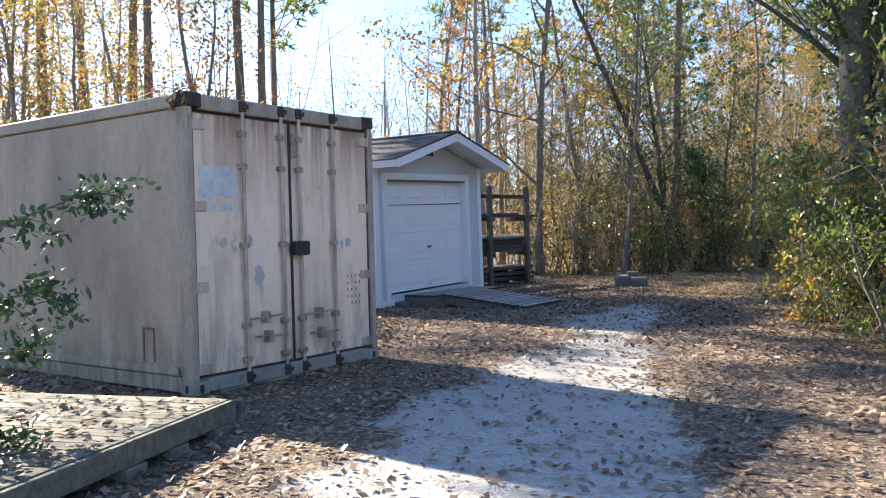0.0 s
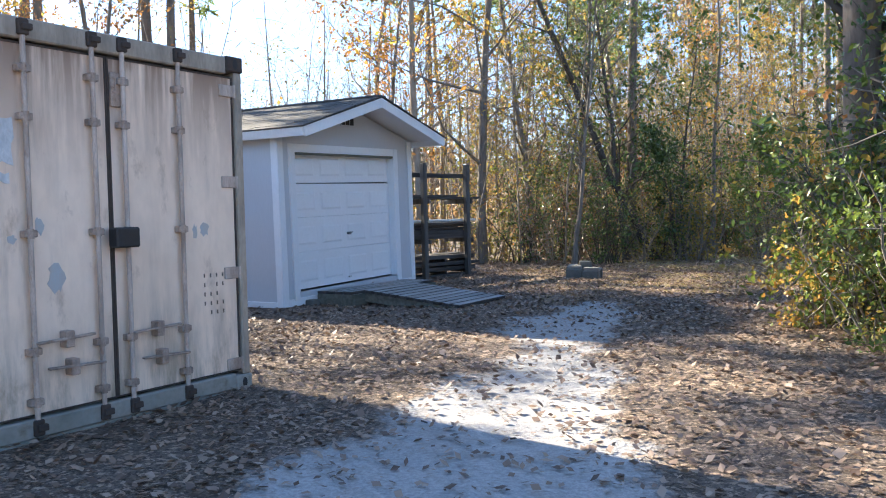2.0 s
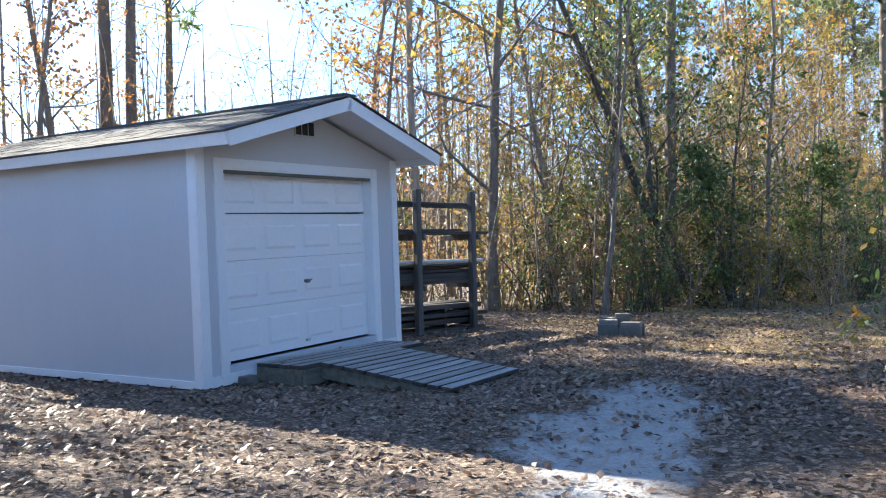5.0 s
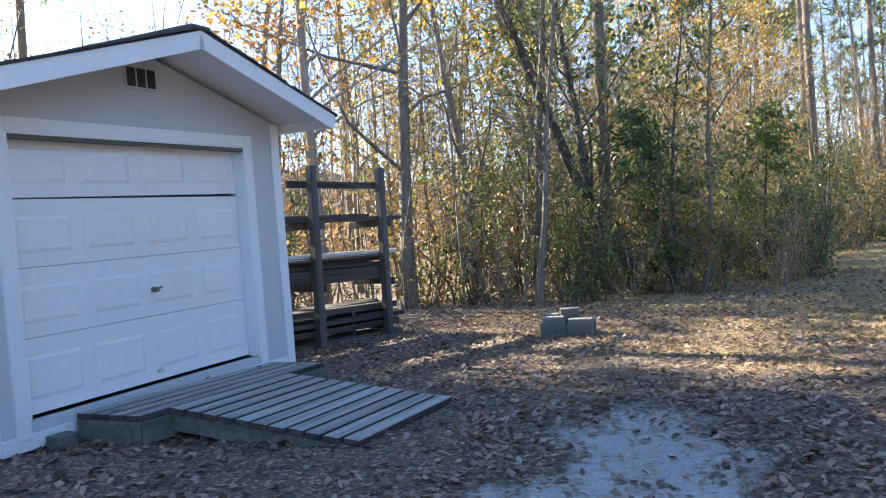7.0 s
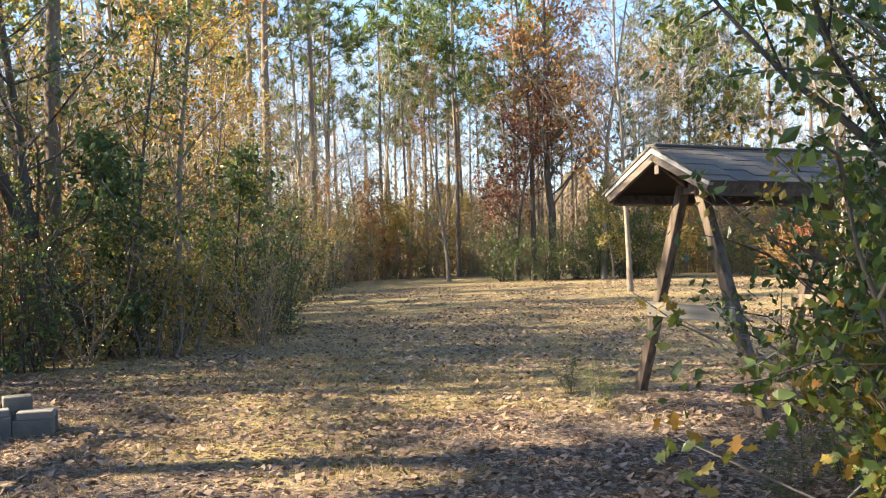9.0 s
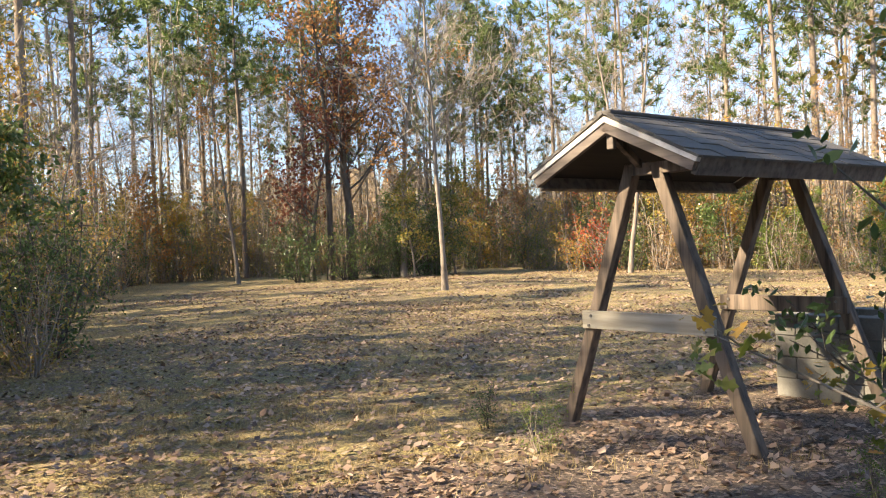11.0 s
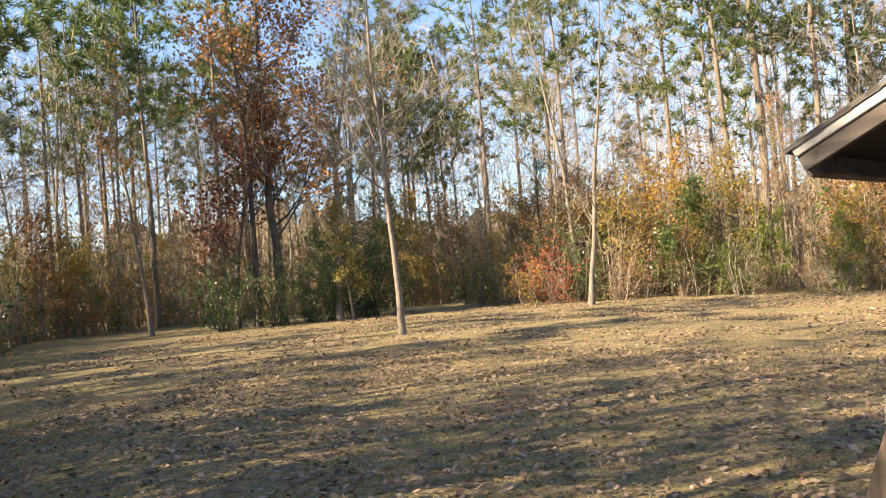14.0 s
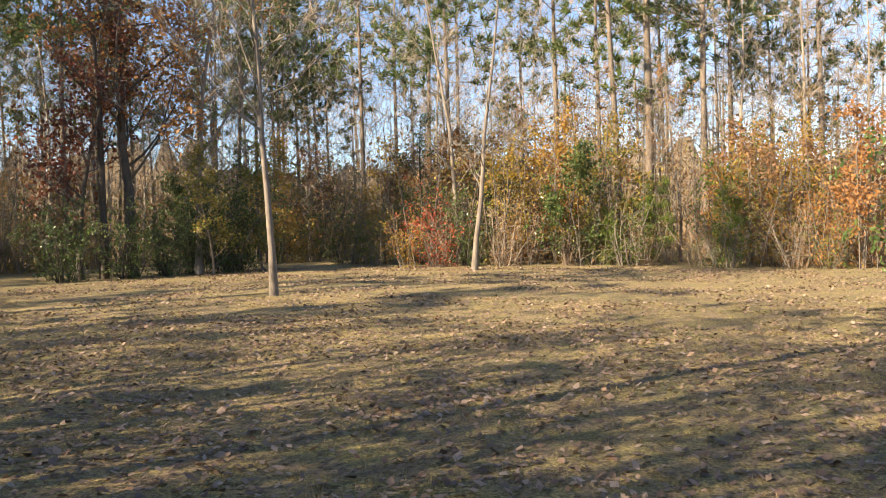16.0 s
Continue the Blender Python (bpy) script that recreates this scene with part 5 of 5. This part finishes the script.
SHRUBS = (
    ("brush", 6.0, 22.7, 0.9), ("brush_green", 5.2, 22.5, 0.8), ("brush", 6.9, 22.9, 1.1), ("brush_yellow", 7.5, 23.2, 1.0), ("brush_green", 7.1, 12.6, 0.22), ("live_bush", 6.3, 12.6, 0.2), ("live_bush", 8.1, 15.3, 0.22), ("brush_green", 8.5, 16.0, 0.2), ("live_bush", 7.6, 13.0, 0.24), ("brush_red", 36.2, 26.4, 1.3), ("brush_yellow", 35.6, 27.4, 0.95), ("brush_green", 36.8, 25.2, 0.9), ("brush_orange", 37.5, 13.0, 1.2),
    ("holly", 31.0, 36.0, 1.2), ("holly", 32.6, 35.4, 1.0), ("holly", 34.4, 34.0, 1.6), ("holly", 35.5, 34.4, 1.4), ("holly", 33.6, 35.2, 1.3), ("holly", 29.4, 37.2, 1.2), ("live_bush", 38.0, 19.6, 1.3), ("live_bush", 37.6, 16.4, 1.2),
    ("brush_green", 10.2, 25.0, 1.25), ("brush_green", 11.4, 26.6, 1.2), ("brush", 8.9, 23.3, 0.8), ("brush_bare", 9.4, 24.0, 0.8), ("brush_green", 9.6, 24.6, 0.9),
    ("holly", 5.9, 10.9, 1.1), ("holly", 5.6, 9.9, 0.85), ("holly", 7.1, 11.6, 1.1), ("oak_bush", 5.9, 11.3, 0.85), ("oak_bush", 5.0, 11.1, 0.55), ("oak_bush", 6.4, 11.8, 0.75), ("oak_bush", 5.3, 10.9, 0.7),
    ("oak_bush", 7.4, 12.3, 0.6), ("oak_bush", 6.7, 11.7, 0.95), ("brush", 5.3, 9.6, 0.75), ("brush_yellow", 5.7, 10.4, 1.25), ("live_bush", 5.4, 10.1, 1.0), ("live_bush", 5.3, 9.0, 0.95), ("live_bush", 5.9, 11.1, 1.25), ("live_bush", 6.3, 9.4, 1.5), ("brush_orange", 6.3, 9.6, 1.1), ("brush", 5.5, 8.5, 0.6),
    ("holly", 6.5, 11.4, 0.8), ("live_bush", 6.6, 11.7, 0.85), ("holly", 7.1, 11.9, 0.7), ("oak_bush", 5.9, 11.3, 0.6), ("oak_bush", 6.2, 11.6, 0.6), ("holly", 5.6, 10.6, 0.8), ("live_bush", 6.9, 11.4, 1.0),
    ("brush_bare", 5.2, 8.0, 0.5), ("brush_green", 6.2, 8.6, 1.0), ("brush_green", 6.6, 9.8, 1.3), ("brush", 6.0, 7.0, 0.8),
)


def leaning(kind, x, y, size, turn, pick, lean):
    e = plant(kind, x, y, size, turn, pick)
    if lean:
        e.matrix_basis = pose(x, y, height(x, y) - 0.05, 0, lean, 0) @ pose(0, 0, 0, 0, 0, turn) @ Matrix.Diagonal((size, size, size, 1))


def slim_tree():
    """The thin pale tree that stands alone on the meadow, leaning a little."""
    rng = random.Random(2)
    V, F, tips = broadleaf(512, 12.5, 0.092, 0.30, 32, 9, lean=0.0, wide=0.36)
    e = thing("slim_tree", pose(23.85, 26.34, height(23.85, 26.34) - 0.03, 0, -5, 0), "lone slim pale tree with bare wide-spreading twigs on the meadow", "tree")
    link_mesh("trunk", mesh_of("trunk", V, F), M["bark_grey"], e)
    link_mesh("crown", leaves_mesh("crown", tips[::4], 1, 0.06, 0.1, 5), M["leaf_brown"], e)


def wood():
    rng = random.Random(17)
    for row in NOTABLE:
        leaning(*row)
    for kind, x, y, size in SHRUBS:
        plant(kind, x, y, size, group="undergrowth of the wood")
    slim_tree()
    spots = [(r[1], r[2]) for r in NOTABLE]
    # leafy trees that close the north edge, and the small bright ones of the east edge
    for kinds, count, xr, sizes in ((("autumn_olive", "autumn_yellow", "autumn_olive", "evergreen", "sapling", "autumn_olive"), 30, (1.5, 15), (0.4, 0.72)), (("small_olive", "small_brown", "small_yellow", "small_orange", "small_olive", "small_evergreen", "small_brown"), 42, (15, 50), (0.7, 1.15))):
        n = 0
        while n < count:
            x, y = rng.uniform(*xr), rng.uniform(8, 56)
            gap = edge_gap(x, y)
            if inside(x, y) or y < 12 and x < 30 or gap > 8 or gap < 0.9 or any((x - a) ** 2 + (y - b) ** 2 < 1.4 for a, b in spots):
                continue
            n += 1
            spots.append((x, y))
            k = kinds[rng.randrange(len(kinds))]
            plant(k, x, y, rng.uniform(*sizes))
    # pines that stand behind the meadow
    for k in range(26):
        a, d = math.radians(-17 + 111 * (k + rng.random() * 0.8) / 26), rng.uniform(36, 56)
        x, y = 8 + d * math.cos(a), 18 + d * math.sin(a)
        if not inside(x, y) and edge_gap(x, y) > 4:
            plant("far_pine", x, y, rng.uniform(0.75, 1.15))
    tries = 0
    while len(spots) < 280 and tries < 30000:
        tries += 1
        x, y = rng.uniform(-34, 66), rng.uniform(-14, 72)
        if inside(x, y):
            continue
        gap = edge_gap(x, y)
        if gap > 22 or gap < 0.9 or rng.random() > math.exp(-gap / 13):
            continue
        if y < 14 and x < 20 and rng.random() < (0.85 if x > -8 else 0.5) or x > 10 and y < 14 - 0.25 * (x - 5) and rng.random() < 0.9:
            continue
        if x < 12 and y > 20 and gap > 6 and rng.random() < 0.8 or x < 0 and rng.random() < 0.6:
            continue
        if any((x - a) ** 2 + (y - b) ** 2 < 2.2 for a, b in spots):
            continue
        spots.append((x, y))
        k = rng.random()
        east = x > 13
        if x < 1 and k > 0.6:
            k *= 0.6
        if k < (0.16 if gap < 7 else 0.36):
            plant("pine", x, y, rng.uniform(0.8, 1.15))
        elif k < 0.58:
            plant("bare" if gap < 11 else "deep_bare", x, y, rng.uniform(0.7, 1.2))
        elif k < 0.84:
            plant(("autumn_yellow", "autumn_orange", "autumn_brown", "autumn_orange")[rng.randrange(4)], x, y, rng.uniform(0.4, 0.75) if gap < 6 and east else rng.uniform(0.6, 1.1))
        elif k < 0.93:
            plant("sapling", x, y, rng.uniform(0.7, 1.3))
        else:
            plant("evergreen", x, y, rng.uniform(0.5, 1.0))
    for (x0, y0), (x1, y1) in zip(CLEARING, CLEARING[1:] + CLEARING[:1]):
        if max(y0, y1) < 12 and (max(x0, x1) < 21 or min(x0, x1) > 20 and max(y0, y1) < 4):
            continue
        if max(x0, x1) < 11 and max(y0, y1) < 13:
            continue
        ln = math.hypot(x1 - x0, y1 - y0)
        nx, ny = (y1 - y0) / ln, -(x1 - x0) / ln
        for off, step, sc in (((0.8, 1.2, 1.2), (2.4, 1.6, 1.75), (4.6, 2.4, 2.2), (7.6, 2.6, 2.6)) if max(x0, x1) > 16 else ((0.7, 0.8, 0.95), (2.0, 1.3, 1.5), (4.6, 2.6, 1.9))):
            for i in range(int(ln / step)):
                k = (i + rng.random()) / (ln / step)
                o = off + rng.uniform(-0.6, 0.9)
                x, y = x0 + (x1 - x0) * k + nx * o, y0 + (y1 - y0) * k + ny * o
                if inside(x, y):
                    continue
                q = rng.random()
                if 12 < x < 30 and y > 28:
                    q *= 0.75
                kind = "brush" if q < 0.34 else "brush_bare" if q < 0.50 else "brush_green" if q < 0.68 else "live_bush" if q < 0.80 else "brush_yellow" if q < 0.88 else "brush_orange" if q < 0.95 else "brush_russet"
                plant(kind, x, y, sc * rng.uniform(0.65, 1.25), group="undergrowth of the wood")


wood()


def thicket():
    """Saplings and twigs inside the wood, too many and too fine to count."""
    rng = random.Random(31)
    V, F = [], []
    tips = {"leaf_olive": [], "leaf_yellow": [], "leaf_brown": [], "leaf_orange": []}
    keys = list(tips)
    n = 0
    while n < 900:
        x, y = rng.uniform(-24, 56), rng.uniform(4, 60)
        if inside(x, y) or (y < 15 and x < 22):
            continue
        gap = edge_gap(x, y)
        if gap > 15 or rng.random() > math.exp(-gap / 7) or x < 20 and gap > 5 and rng.random() < 0.7:
            continue
        n += 1
        tall = rng.uniform(2.5, 8.5)
        st = wander(rng, Vector((x, y, height(x, y) - 0.1)), Vector((rng.gauss(0, 0.12), rng.gauss(0, 0.12), 1)), tall, 4, 0.08, 0.06)
        r = 0.006 + tall * 0.0028
        tube_rows(V, F, st, [r, r * 0.85, r * 0.65, r * 0.4, r * 0.12], 3)
        mine = tips[keys[rng.choice((0, 0, 0, 0, 1, 1, 2, 3))]]
        for q in range(9):
            j = rng.randint(0, 3)
            tw = wander(rng, st[j].lerp(st[j + 1], rng.random()), Vector((rng.gauss(0, 1), rng.gauss(0, 1), rng.gauss(0.6, 0.5))), rng.uniform(0.5, 1.5), 2, 0.2)
            tube_rows(V, F, tw, [r * 0.4, r * 0.3, r * 0.1], 3)
            mine += [tw[1], tw[2]]
    me = mesh_of("thicket_stems", V, F)
    me.materials.append(M["bark_grey"])
    tagged(link_mesh("thicket_stems", me, None), "tangle of thin grey sapling stems inside the wood", "saplings", kind="stuff")
    for i, k in enumerate(keys):
        me = leaves_mesh("thicket_leaves", tips[k], 4, 0.078, 0.2, 50 + i, 0.6)
        me.materials.append(M[k])
        tagged(link_mesh("thicket_leaves", me, None), "sparse turning leaves on the saplings of the wood", "leaves", kind="stuff")


thicket()


def far_wood():
    """The wood beyond, too deep to tell its trees apart."""
    r = np.random.RandomState(9)
    n = 64000
    a = np.where(r.random_sample(n) < 0.86, r.uniform(-0.7, 2.6, n), r.uniform(2.6, 5.6, n))
    rr = 43 + 38 * r.random_sample(n) ** 1.3
    near = (a > 1.3) & (a < 2.6) & (r.random_sample(n) < 0.45)
    rr = np.where(near, 22 + 24 * r.random_sample(n), rr)
    x, y = 14 + rr * np.cos(a), 20 + rr * np.sin(a)
    z = np.where(near, 0.4, 1.0) * 12 * r.random_sample(n) ** 1.5 * (0.6 + 0.4 * np.sin(a * 23) * np.cos(a * 61)) - 0.1
    anchors = np.stack([x, y, np.maximum(z, 0.05)], 1)
    keep = np.array([not inside(px, py) and edge_gap(px, py) > 4 for px, py, _ in anchors])
    anchors = anchors[keep]
    me = leaves_mesh("far_woods", anchors, 1, 0.31, 0.2, 3, 0.6)
    me.materials.append(M["far"])
    tagged(link_mesh("far_woods", me, None), "hazy brown and gold woodland in the distance", "woods", kind="stuff")
    V, F = [], []
    rng = random.Random(8)
    for _ in range(380):
        t = rng.uniform(0, 6.283)
        d = rng.uniform(42, 80)
        p = Vector((14 + d * math.cos(t), 20 + d * math.sin(t), -0.2))
        top = p + Vector((rng.gauss(0, 0.5), rng.gauss(0, 0.5), rng.uniform(9, 20)))
        tube_rows(V, F, [p, p.lerp(top, 0.5), top], [rng.uniform(0.08, 0.2), 0.09, 0.02], 5)
    me = mesh_of("far_trunks", V, F)
    me.materials.append(M["bark_grey"])
    tagged(link_mesh("far_trunks", me, None), "distant grey trunks deep in the woods", "tree trunks", kind="stuff")


far_wood()


def wooded_distance():
    """The closed edge of the woods far off, ragged along its top."""
    r = np.random.RandomState(29)
    n = 420
    V, F = [], []
    for i in range(n):
        a = 2 * math.pi * i / n
        d = 84 + 5 * math.sin(a * 7) + 3 * math.sin(a * 19)
        top = 7.8 + 0.9 * math.sin(a * 11) + 0.6 * math.sin(a * 31 + 1) + r.uniform(-1.4, 2.4)
        x, y = 14 + d * math.cos(a), 20 + d * math.sin(a)
        V += [(x, y, -1.0), (x, y, top * 0.5), (x, y, top)]
    for i in range(n):
        j = (i + 1) % n
        for k in (0, 1):
            F.append((3 * i + k, 3 * j + k, 3 * j + k + 1, 3 * i + k + 1))
    me = mesh_of("backdrop", V, F, False)
    m, t, b = node_mat("far_edge", 0.95)
    n1, n2 = noise_tex(t, coords(t, (0.9, 0.9, 0.12)), 1.0, 6, 0.7), noise_tex(t, coords(t, (0.5, 0.5, 0.5)), 3.5, 7, 0.75)
    c = mix(t, ramp(t, n1, [(0.4, (0, 0, 0)), (0.6, (1, 1, 1))]), (0.045, 0.04, 0.03), (0.15, 0.118, 0.085))
    c = mix(t, ramp(t, n2, [(0.47, (0, 0, 0)), (0.62, (0.75,) * 3)]), c, (0.23, 0.155, 0.08))
    t.links.new(c, b.inputs["Base Color"])
    tagged(link_mesh("backdrop", me, m), "brown and gold edge of distant woods", "woods", kind="structure")


wooded_distance()


def twig_haze():
    """Fine bare twigs of the canopy, far too many to count, thickest in the woods round the meadow."""
    r = np.random.RandomState(19)

    def spikes(name, c, length, width):
        n = len(c)
        d = r.normal(0, 0.8, (n, 3))
        d[:, 2] += 0.7
        d /= np.linalg.norm(d, axis=1, keepdims=True)
        s = np.cross(d, r.normal(0, 1, (n, 3)))
        s /= np.linalg.norm(s, axis=1, keepdims=True) + 1e-9
        s *= (width * r.uniform(0.5, 1.0, n))[:, None]
        e = c + d * (length * r.uniform(0.5, 1.4, n))[:, None]
        v = np.stack([c - s, c + s, e], 1).reshape(-1, 3)
        me = bpy.data.meshes.new(name)
        me.from_pydata(v.tolist(), [], np.arange(n * 3).reshape(n, 3).tolist())
        me.materials.append(M["bark_pale"])
        tagged(link_mesh(name, me, None), "haze of fine bare grey-brown twigs in the wood", "twigs", kind="stuff")
    n = 85000
    a, rr = r.uniform(-0.8, 2.05, n), 40 + 38 * r.random_sample(n) ** 1.2
    # twigs gather in sprays round a few thousand boughs
    spray = r.randint(0, 5000, n)
    a0, r0, z0 = r.uniform(-0.8, 2.05, 5000), 40 + 38 * r.random_sample(5000) ** 1.2, 2 + 15 * r.random_sample(5000) ** 0.9
    p = np.stack([14 + r0 * np.cos(a0), 20 + r0 * np.sin(a0), z0], 1)[spray] + r.normal(0, 0.9, (n, 3))
    p[:, 2] = np.maximum(p[:, 2], 0.3)
    spikes("far_twigs", p, 1.2, 0.03)
    rng = random.Random(23)
    hubs = []
    while len(hubs) < 2400:
        x, y = rng.uniform(-6, 56), rng.uniform(10, 58)
        if inside(x, y) or y < 20 and x < 28:
            continue
        gap = edge_gap(x, y)
        if 1.2 < gap < 16:
            hubs.append((x, y, rng.uniform(2.2, 5.5) if x < 13 else rng.uniform(3, 14)))
    hubs = np.array(hubs)
    p = hubs[r.randint(0, len(hubs), 70000)] + r.normal(0, 0.6, (70000, 3))
    p[:, 2] = np.maximum(p[:, 2], 0.3)
    spikes("wood_twigs", p, 0.75, 0.009)


twig_haze()


def leaf_sprig():
    """A dead oak sprig caught on the container's top corner."""
    rng = random.Random(6)
    base = pose(-1.66, 6.52, -0.07, 0, 0, 58.3)
    pts = [base @ Vector((rng.uniform(-0.22, 0.06), rng.uniform(-0.10, 0.2), rng.uniform(2.42, 2.64))) for _ in range(9)]
    V, F = [], []
    for p in pts:
        tube_rows(V, F, [base @ Vector((0.0, 0.05, 2.59)), (p + base @ Vector((0, 0.05, 2.62))) / 2, p], [0.006, 0.005, 0.003], 3)
    e = thing("dead_sprig", Matrix(), "dead oak sprig with brown leaves caught on the container corner", "sprig")
    link_mesh("twig", mesh_of("twig", V, F), M["bark_dark"], e)
    link_mesh("foliage", leaves_mesh("foliage", pts, 3, 0.10, 0.03, 9, 0.5), M["leaf_brown"], e)


leaf_sprig()


def holly_tree():
    """Evergreen whose low boughs reach over the deck."""
    rng = random.Random(77)
    V, F, anchors = [], [], []
    foot = Vector((-3.38, 4.0, height(-3.38, 4.0) + 0.1))
    trunk = wander(rng, foot - Vector((0, 0, 0.2)), Vector((0.05, 0, 1)), 3.5, 8, 0.04, 0.1)
    tube_rows(V, F, trunk, [0.07 - 0.007 * i for i in range(9)], 7)
    boughs = ((2, 0.0, 1.85, 0.14), (3, 0.15, 1.95, -0.03), (3, -0.25, 1.75, 0.02), (1, 0.12, 1.55, 0.10), (1, -0.15, 1.45, 0.02), (2, 0.35, 1.6, -0.02), (5, 1.8, 1.3, 0.4), (5, 3.3, 1.5, 0.3), (6, 4.9, 1.2, 0.5), (4, 2.7, 1.5, 0.2), (7, 0.6, 0.8, 0.7))
    for i, az, ln, rise in boughs:
        limb = wander(rng, trunk[i], Vector((math.cos(az), math.sin(az), rise)), ln, 6, 0.06)
        tube_rows(V, F, limb, [0.022 - 0.003 * j for j in range(7)], 4)
        for q in range(16):
            j = rng.randint(2, 5)
            p = limb[j].lerp(limb[j + 1], rng.random())
            tw = wander(rng, p, Vector((math.cos(az) + rng.gauss(0, 0.7), math.sin(az) + rng.gauss(0, 0.7), rng.gauss(0.05, 0.35))), rng.uniform(0.12, 0.36), 3, 0.15)
            tube_rows(V, F, tw, [0.006, 0.005, 0.004, 0.002], 3)
            anchors += tw[1:]
    e = thing("evergreen_tree", Matrix(), "dark green evergreen with glossy leaves reaching over the deck", "tree")
    link_mesh("trunk", mesh_of("trunk", V, F), M["bark_grey"], e)
    link_mesh("crown", leaves_mesh("crown", anchors, 12, 0.058, 0.07, 78, 0.5, 0.3, OVAL_LEAF), M["leaf_holly"], e)


holly_tree()


# ---- fallen leaves and grass ----
def flat_leaves(name, pts, size, seed, mat, label):
    r = np.random.RandomState(seed)
    c = np.array(pts)
    n = len(c)
    a = r.uniform(0, 2 * math.pi, n)
    d = np.stack([np.cos(a), np.sin(a), r.normal(0, 0.28, n)], 1)
    s = np.stack([-np.sin(a), np.cos(a), r.normal(0, 0.35, n)], 1)
    l = (size * r.uniform(0.5, 1.35, n))[:, None]
    w = l * r.uniform(0.22, 0.42, n)[:, None]
    up = np.array([0, 0, 1.0])
    curl = r.uniform(0.1, 0.6, n)[:, None] * w
    v = np.stack([c - d * l * 0.5 + up * curl, c + s * w + up * curl, c + d * l * 0.5 + up * curl * r.uniform(0, 2, n)[:, None], c - s * w + up * curl], 1)
    mid = c[:, None, :]
    v = np.concatenate([v, mid], 1).reshape(-1, 3)
    b = np.arange(n)[:, None] * 5
    f = np.concatenate([np.concatenate([b, b + 1, b + 2], 1), np.concatenate([b, b + 2, b + 3], 1)], 0)
    me = bpy.data.meshes.new(name)
    me.from_pydata(v.tolist(), [], f.tolist())
    me.materials.append(mat)
    tagged(link_mesh(name, me, None), label, "leaves", kind="stuff")


def litter():
    rng = random.Random(41)
    pts = []

    while len(pts) < 90000:
        k = rng.random()
        if k < 0.62:
            x, y = rng.uniform(-4.5, 7), rng.uniform(1.5, 21.5)
        else:
            x, y = rng.uniform(2, 20), rng.uniform(12, 26)
        s = sand_at(x, y)
        clump = 0.5 + 0.5 * noise.noise(Vector((x * 0.9, y * 0.9, 7)))
        keep = (0.33 * s + (1 - s)) * (0.25 + 0.95 * clump) * (1 - 0.3 * grass_at(x, y))
        if rng.random() > keep:
            continue
        pts.append((x, y, height(x, y) + 0.012 + noise.noise(Vector((x * 0.6, y * 0.6, 0))) * 0.035 * (1 - 0.6 * s) - 0.02 * s))
    more = []
    while len(more) < 40000:
        x, y = rng.uniform(7, 37), rng.uniform(9, 36)
        if inside(x, y) and rng.random() < 0.35 + 0.9 * noise.noise(Vector((x * 0.5, y * 0.5, 4))):
            more.append((x, y, height(x, y) + 0.01))
    flat_leaves("meadow_leaves", more, 0.075, 5, M["litter"], "brown leaves scattered over the dry meadow")
    flat_leaves("fallen_leaves", pts, 0.058, 1, M["litter"], "brown fallen leaves scattered over the ground")
    deck = pose(-1.03, 5.53, -0.11, 0, 0, -11)
    pts = [tuple(deck @ Vector((rng.uniform(-2.5, -0.02) if i % 3 else rng.uniform(-1.4, -0.05), rng.uniform(-2.25, -0.05), 0.222))) for i in range(750)]
    flat_leaves("deck_leaves", pts, 0.06, 2, M["litter"], "dry leaves lying on the low deck")
    pts = [tuple(YARD @ Vector((rng.uniform(0.75, 2.9), rng.uniform(-0.64, -0.05), 0.211))) for i in range(10)]
    flat_leaves("landing_leaves", pts, 0.07, 3, M["litter"], "dry leaves lying on the shed landing")


litter()


def grass_blades():
    r = np.random.RandomState(12)
    rng = random.Random(13)
    pts = []
    while len(pts) < 5200:
        x, y = (rng.uniform(2.5, 9), rng.uniform(13.5, 21)) if rng.random() < 0.45 else (rng.uniform(6, 24), rng.uniform(11, 27))
        if rng.random() > grass_at(x, y) * (0.35 + 0.9 * (noise.noise(Vector((x * 1.1, y * 1.1, 2))) + 0.3)):
            continue
        pts.append((x, y, height(x, y) - 0.01))
    a = np.repeat(np.array(pts), 8, 0)
    n = len(a)
    a[:, :2] += r.normal(0, 0.05, (n, 2))
    d = r.normal(0, 0.55, (n, 3))
    d[:, 2] = 1
    d /= np.linalg.norm(d, axis=1, keepdims=True)
    t = r.uniform(0, 2 * math.pi, n)
    s = np.stack([np.cos(t), np.sin(t), np.zeros(n)], 1) * 0.004
    l = r.uniform(0.03, 0.09, (n, 1))
    v = np.stack([a - s, a + s, a + d * l], 1).reshape(-1, 3)
    me = bpy.data.meshes.new("grass")
    me.from_pydata(v.tolist(), [], np.arange(n * 3).reshape(n, 3).tolist())
    me.materials.append(M["grass"])
    tagged(link_mesh("grass", me, None), "short dry winter grass on the meadow", "grass", kind="stuff")


grass_blades()
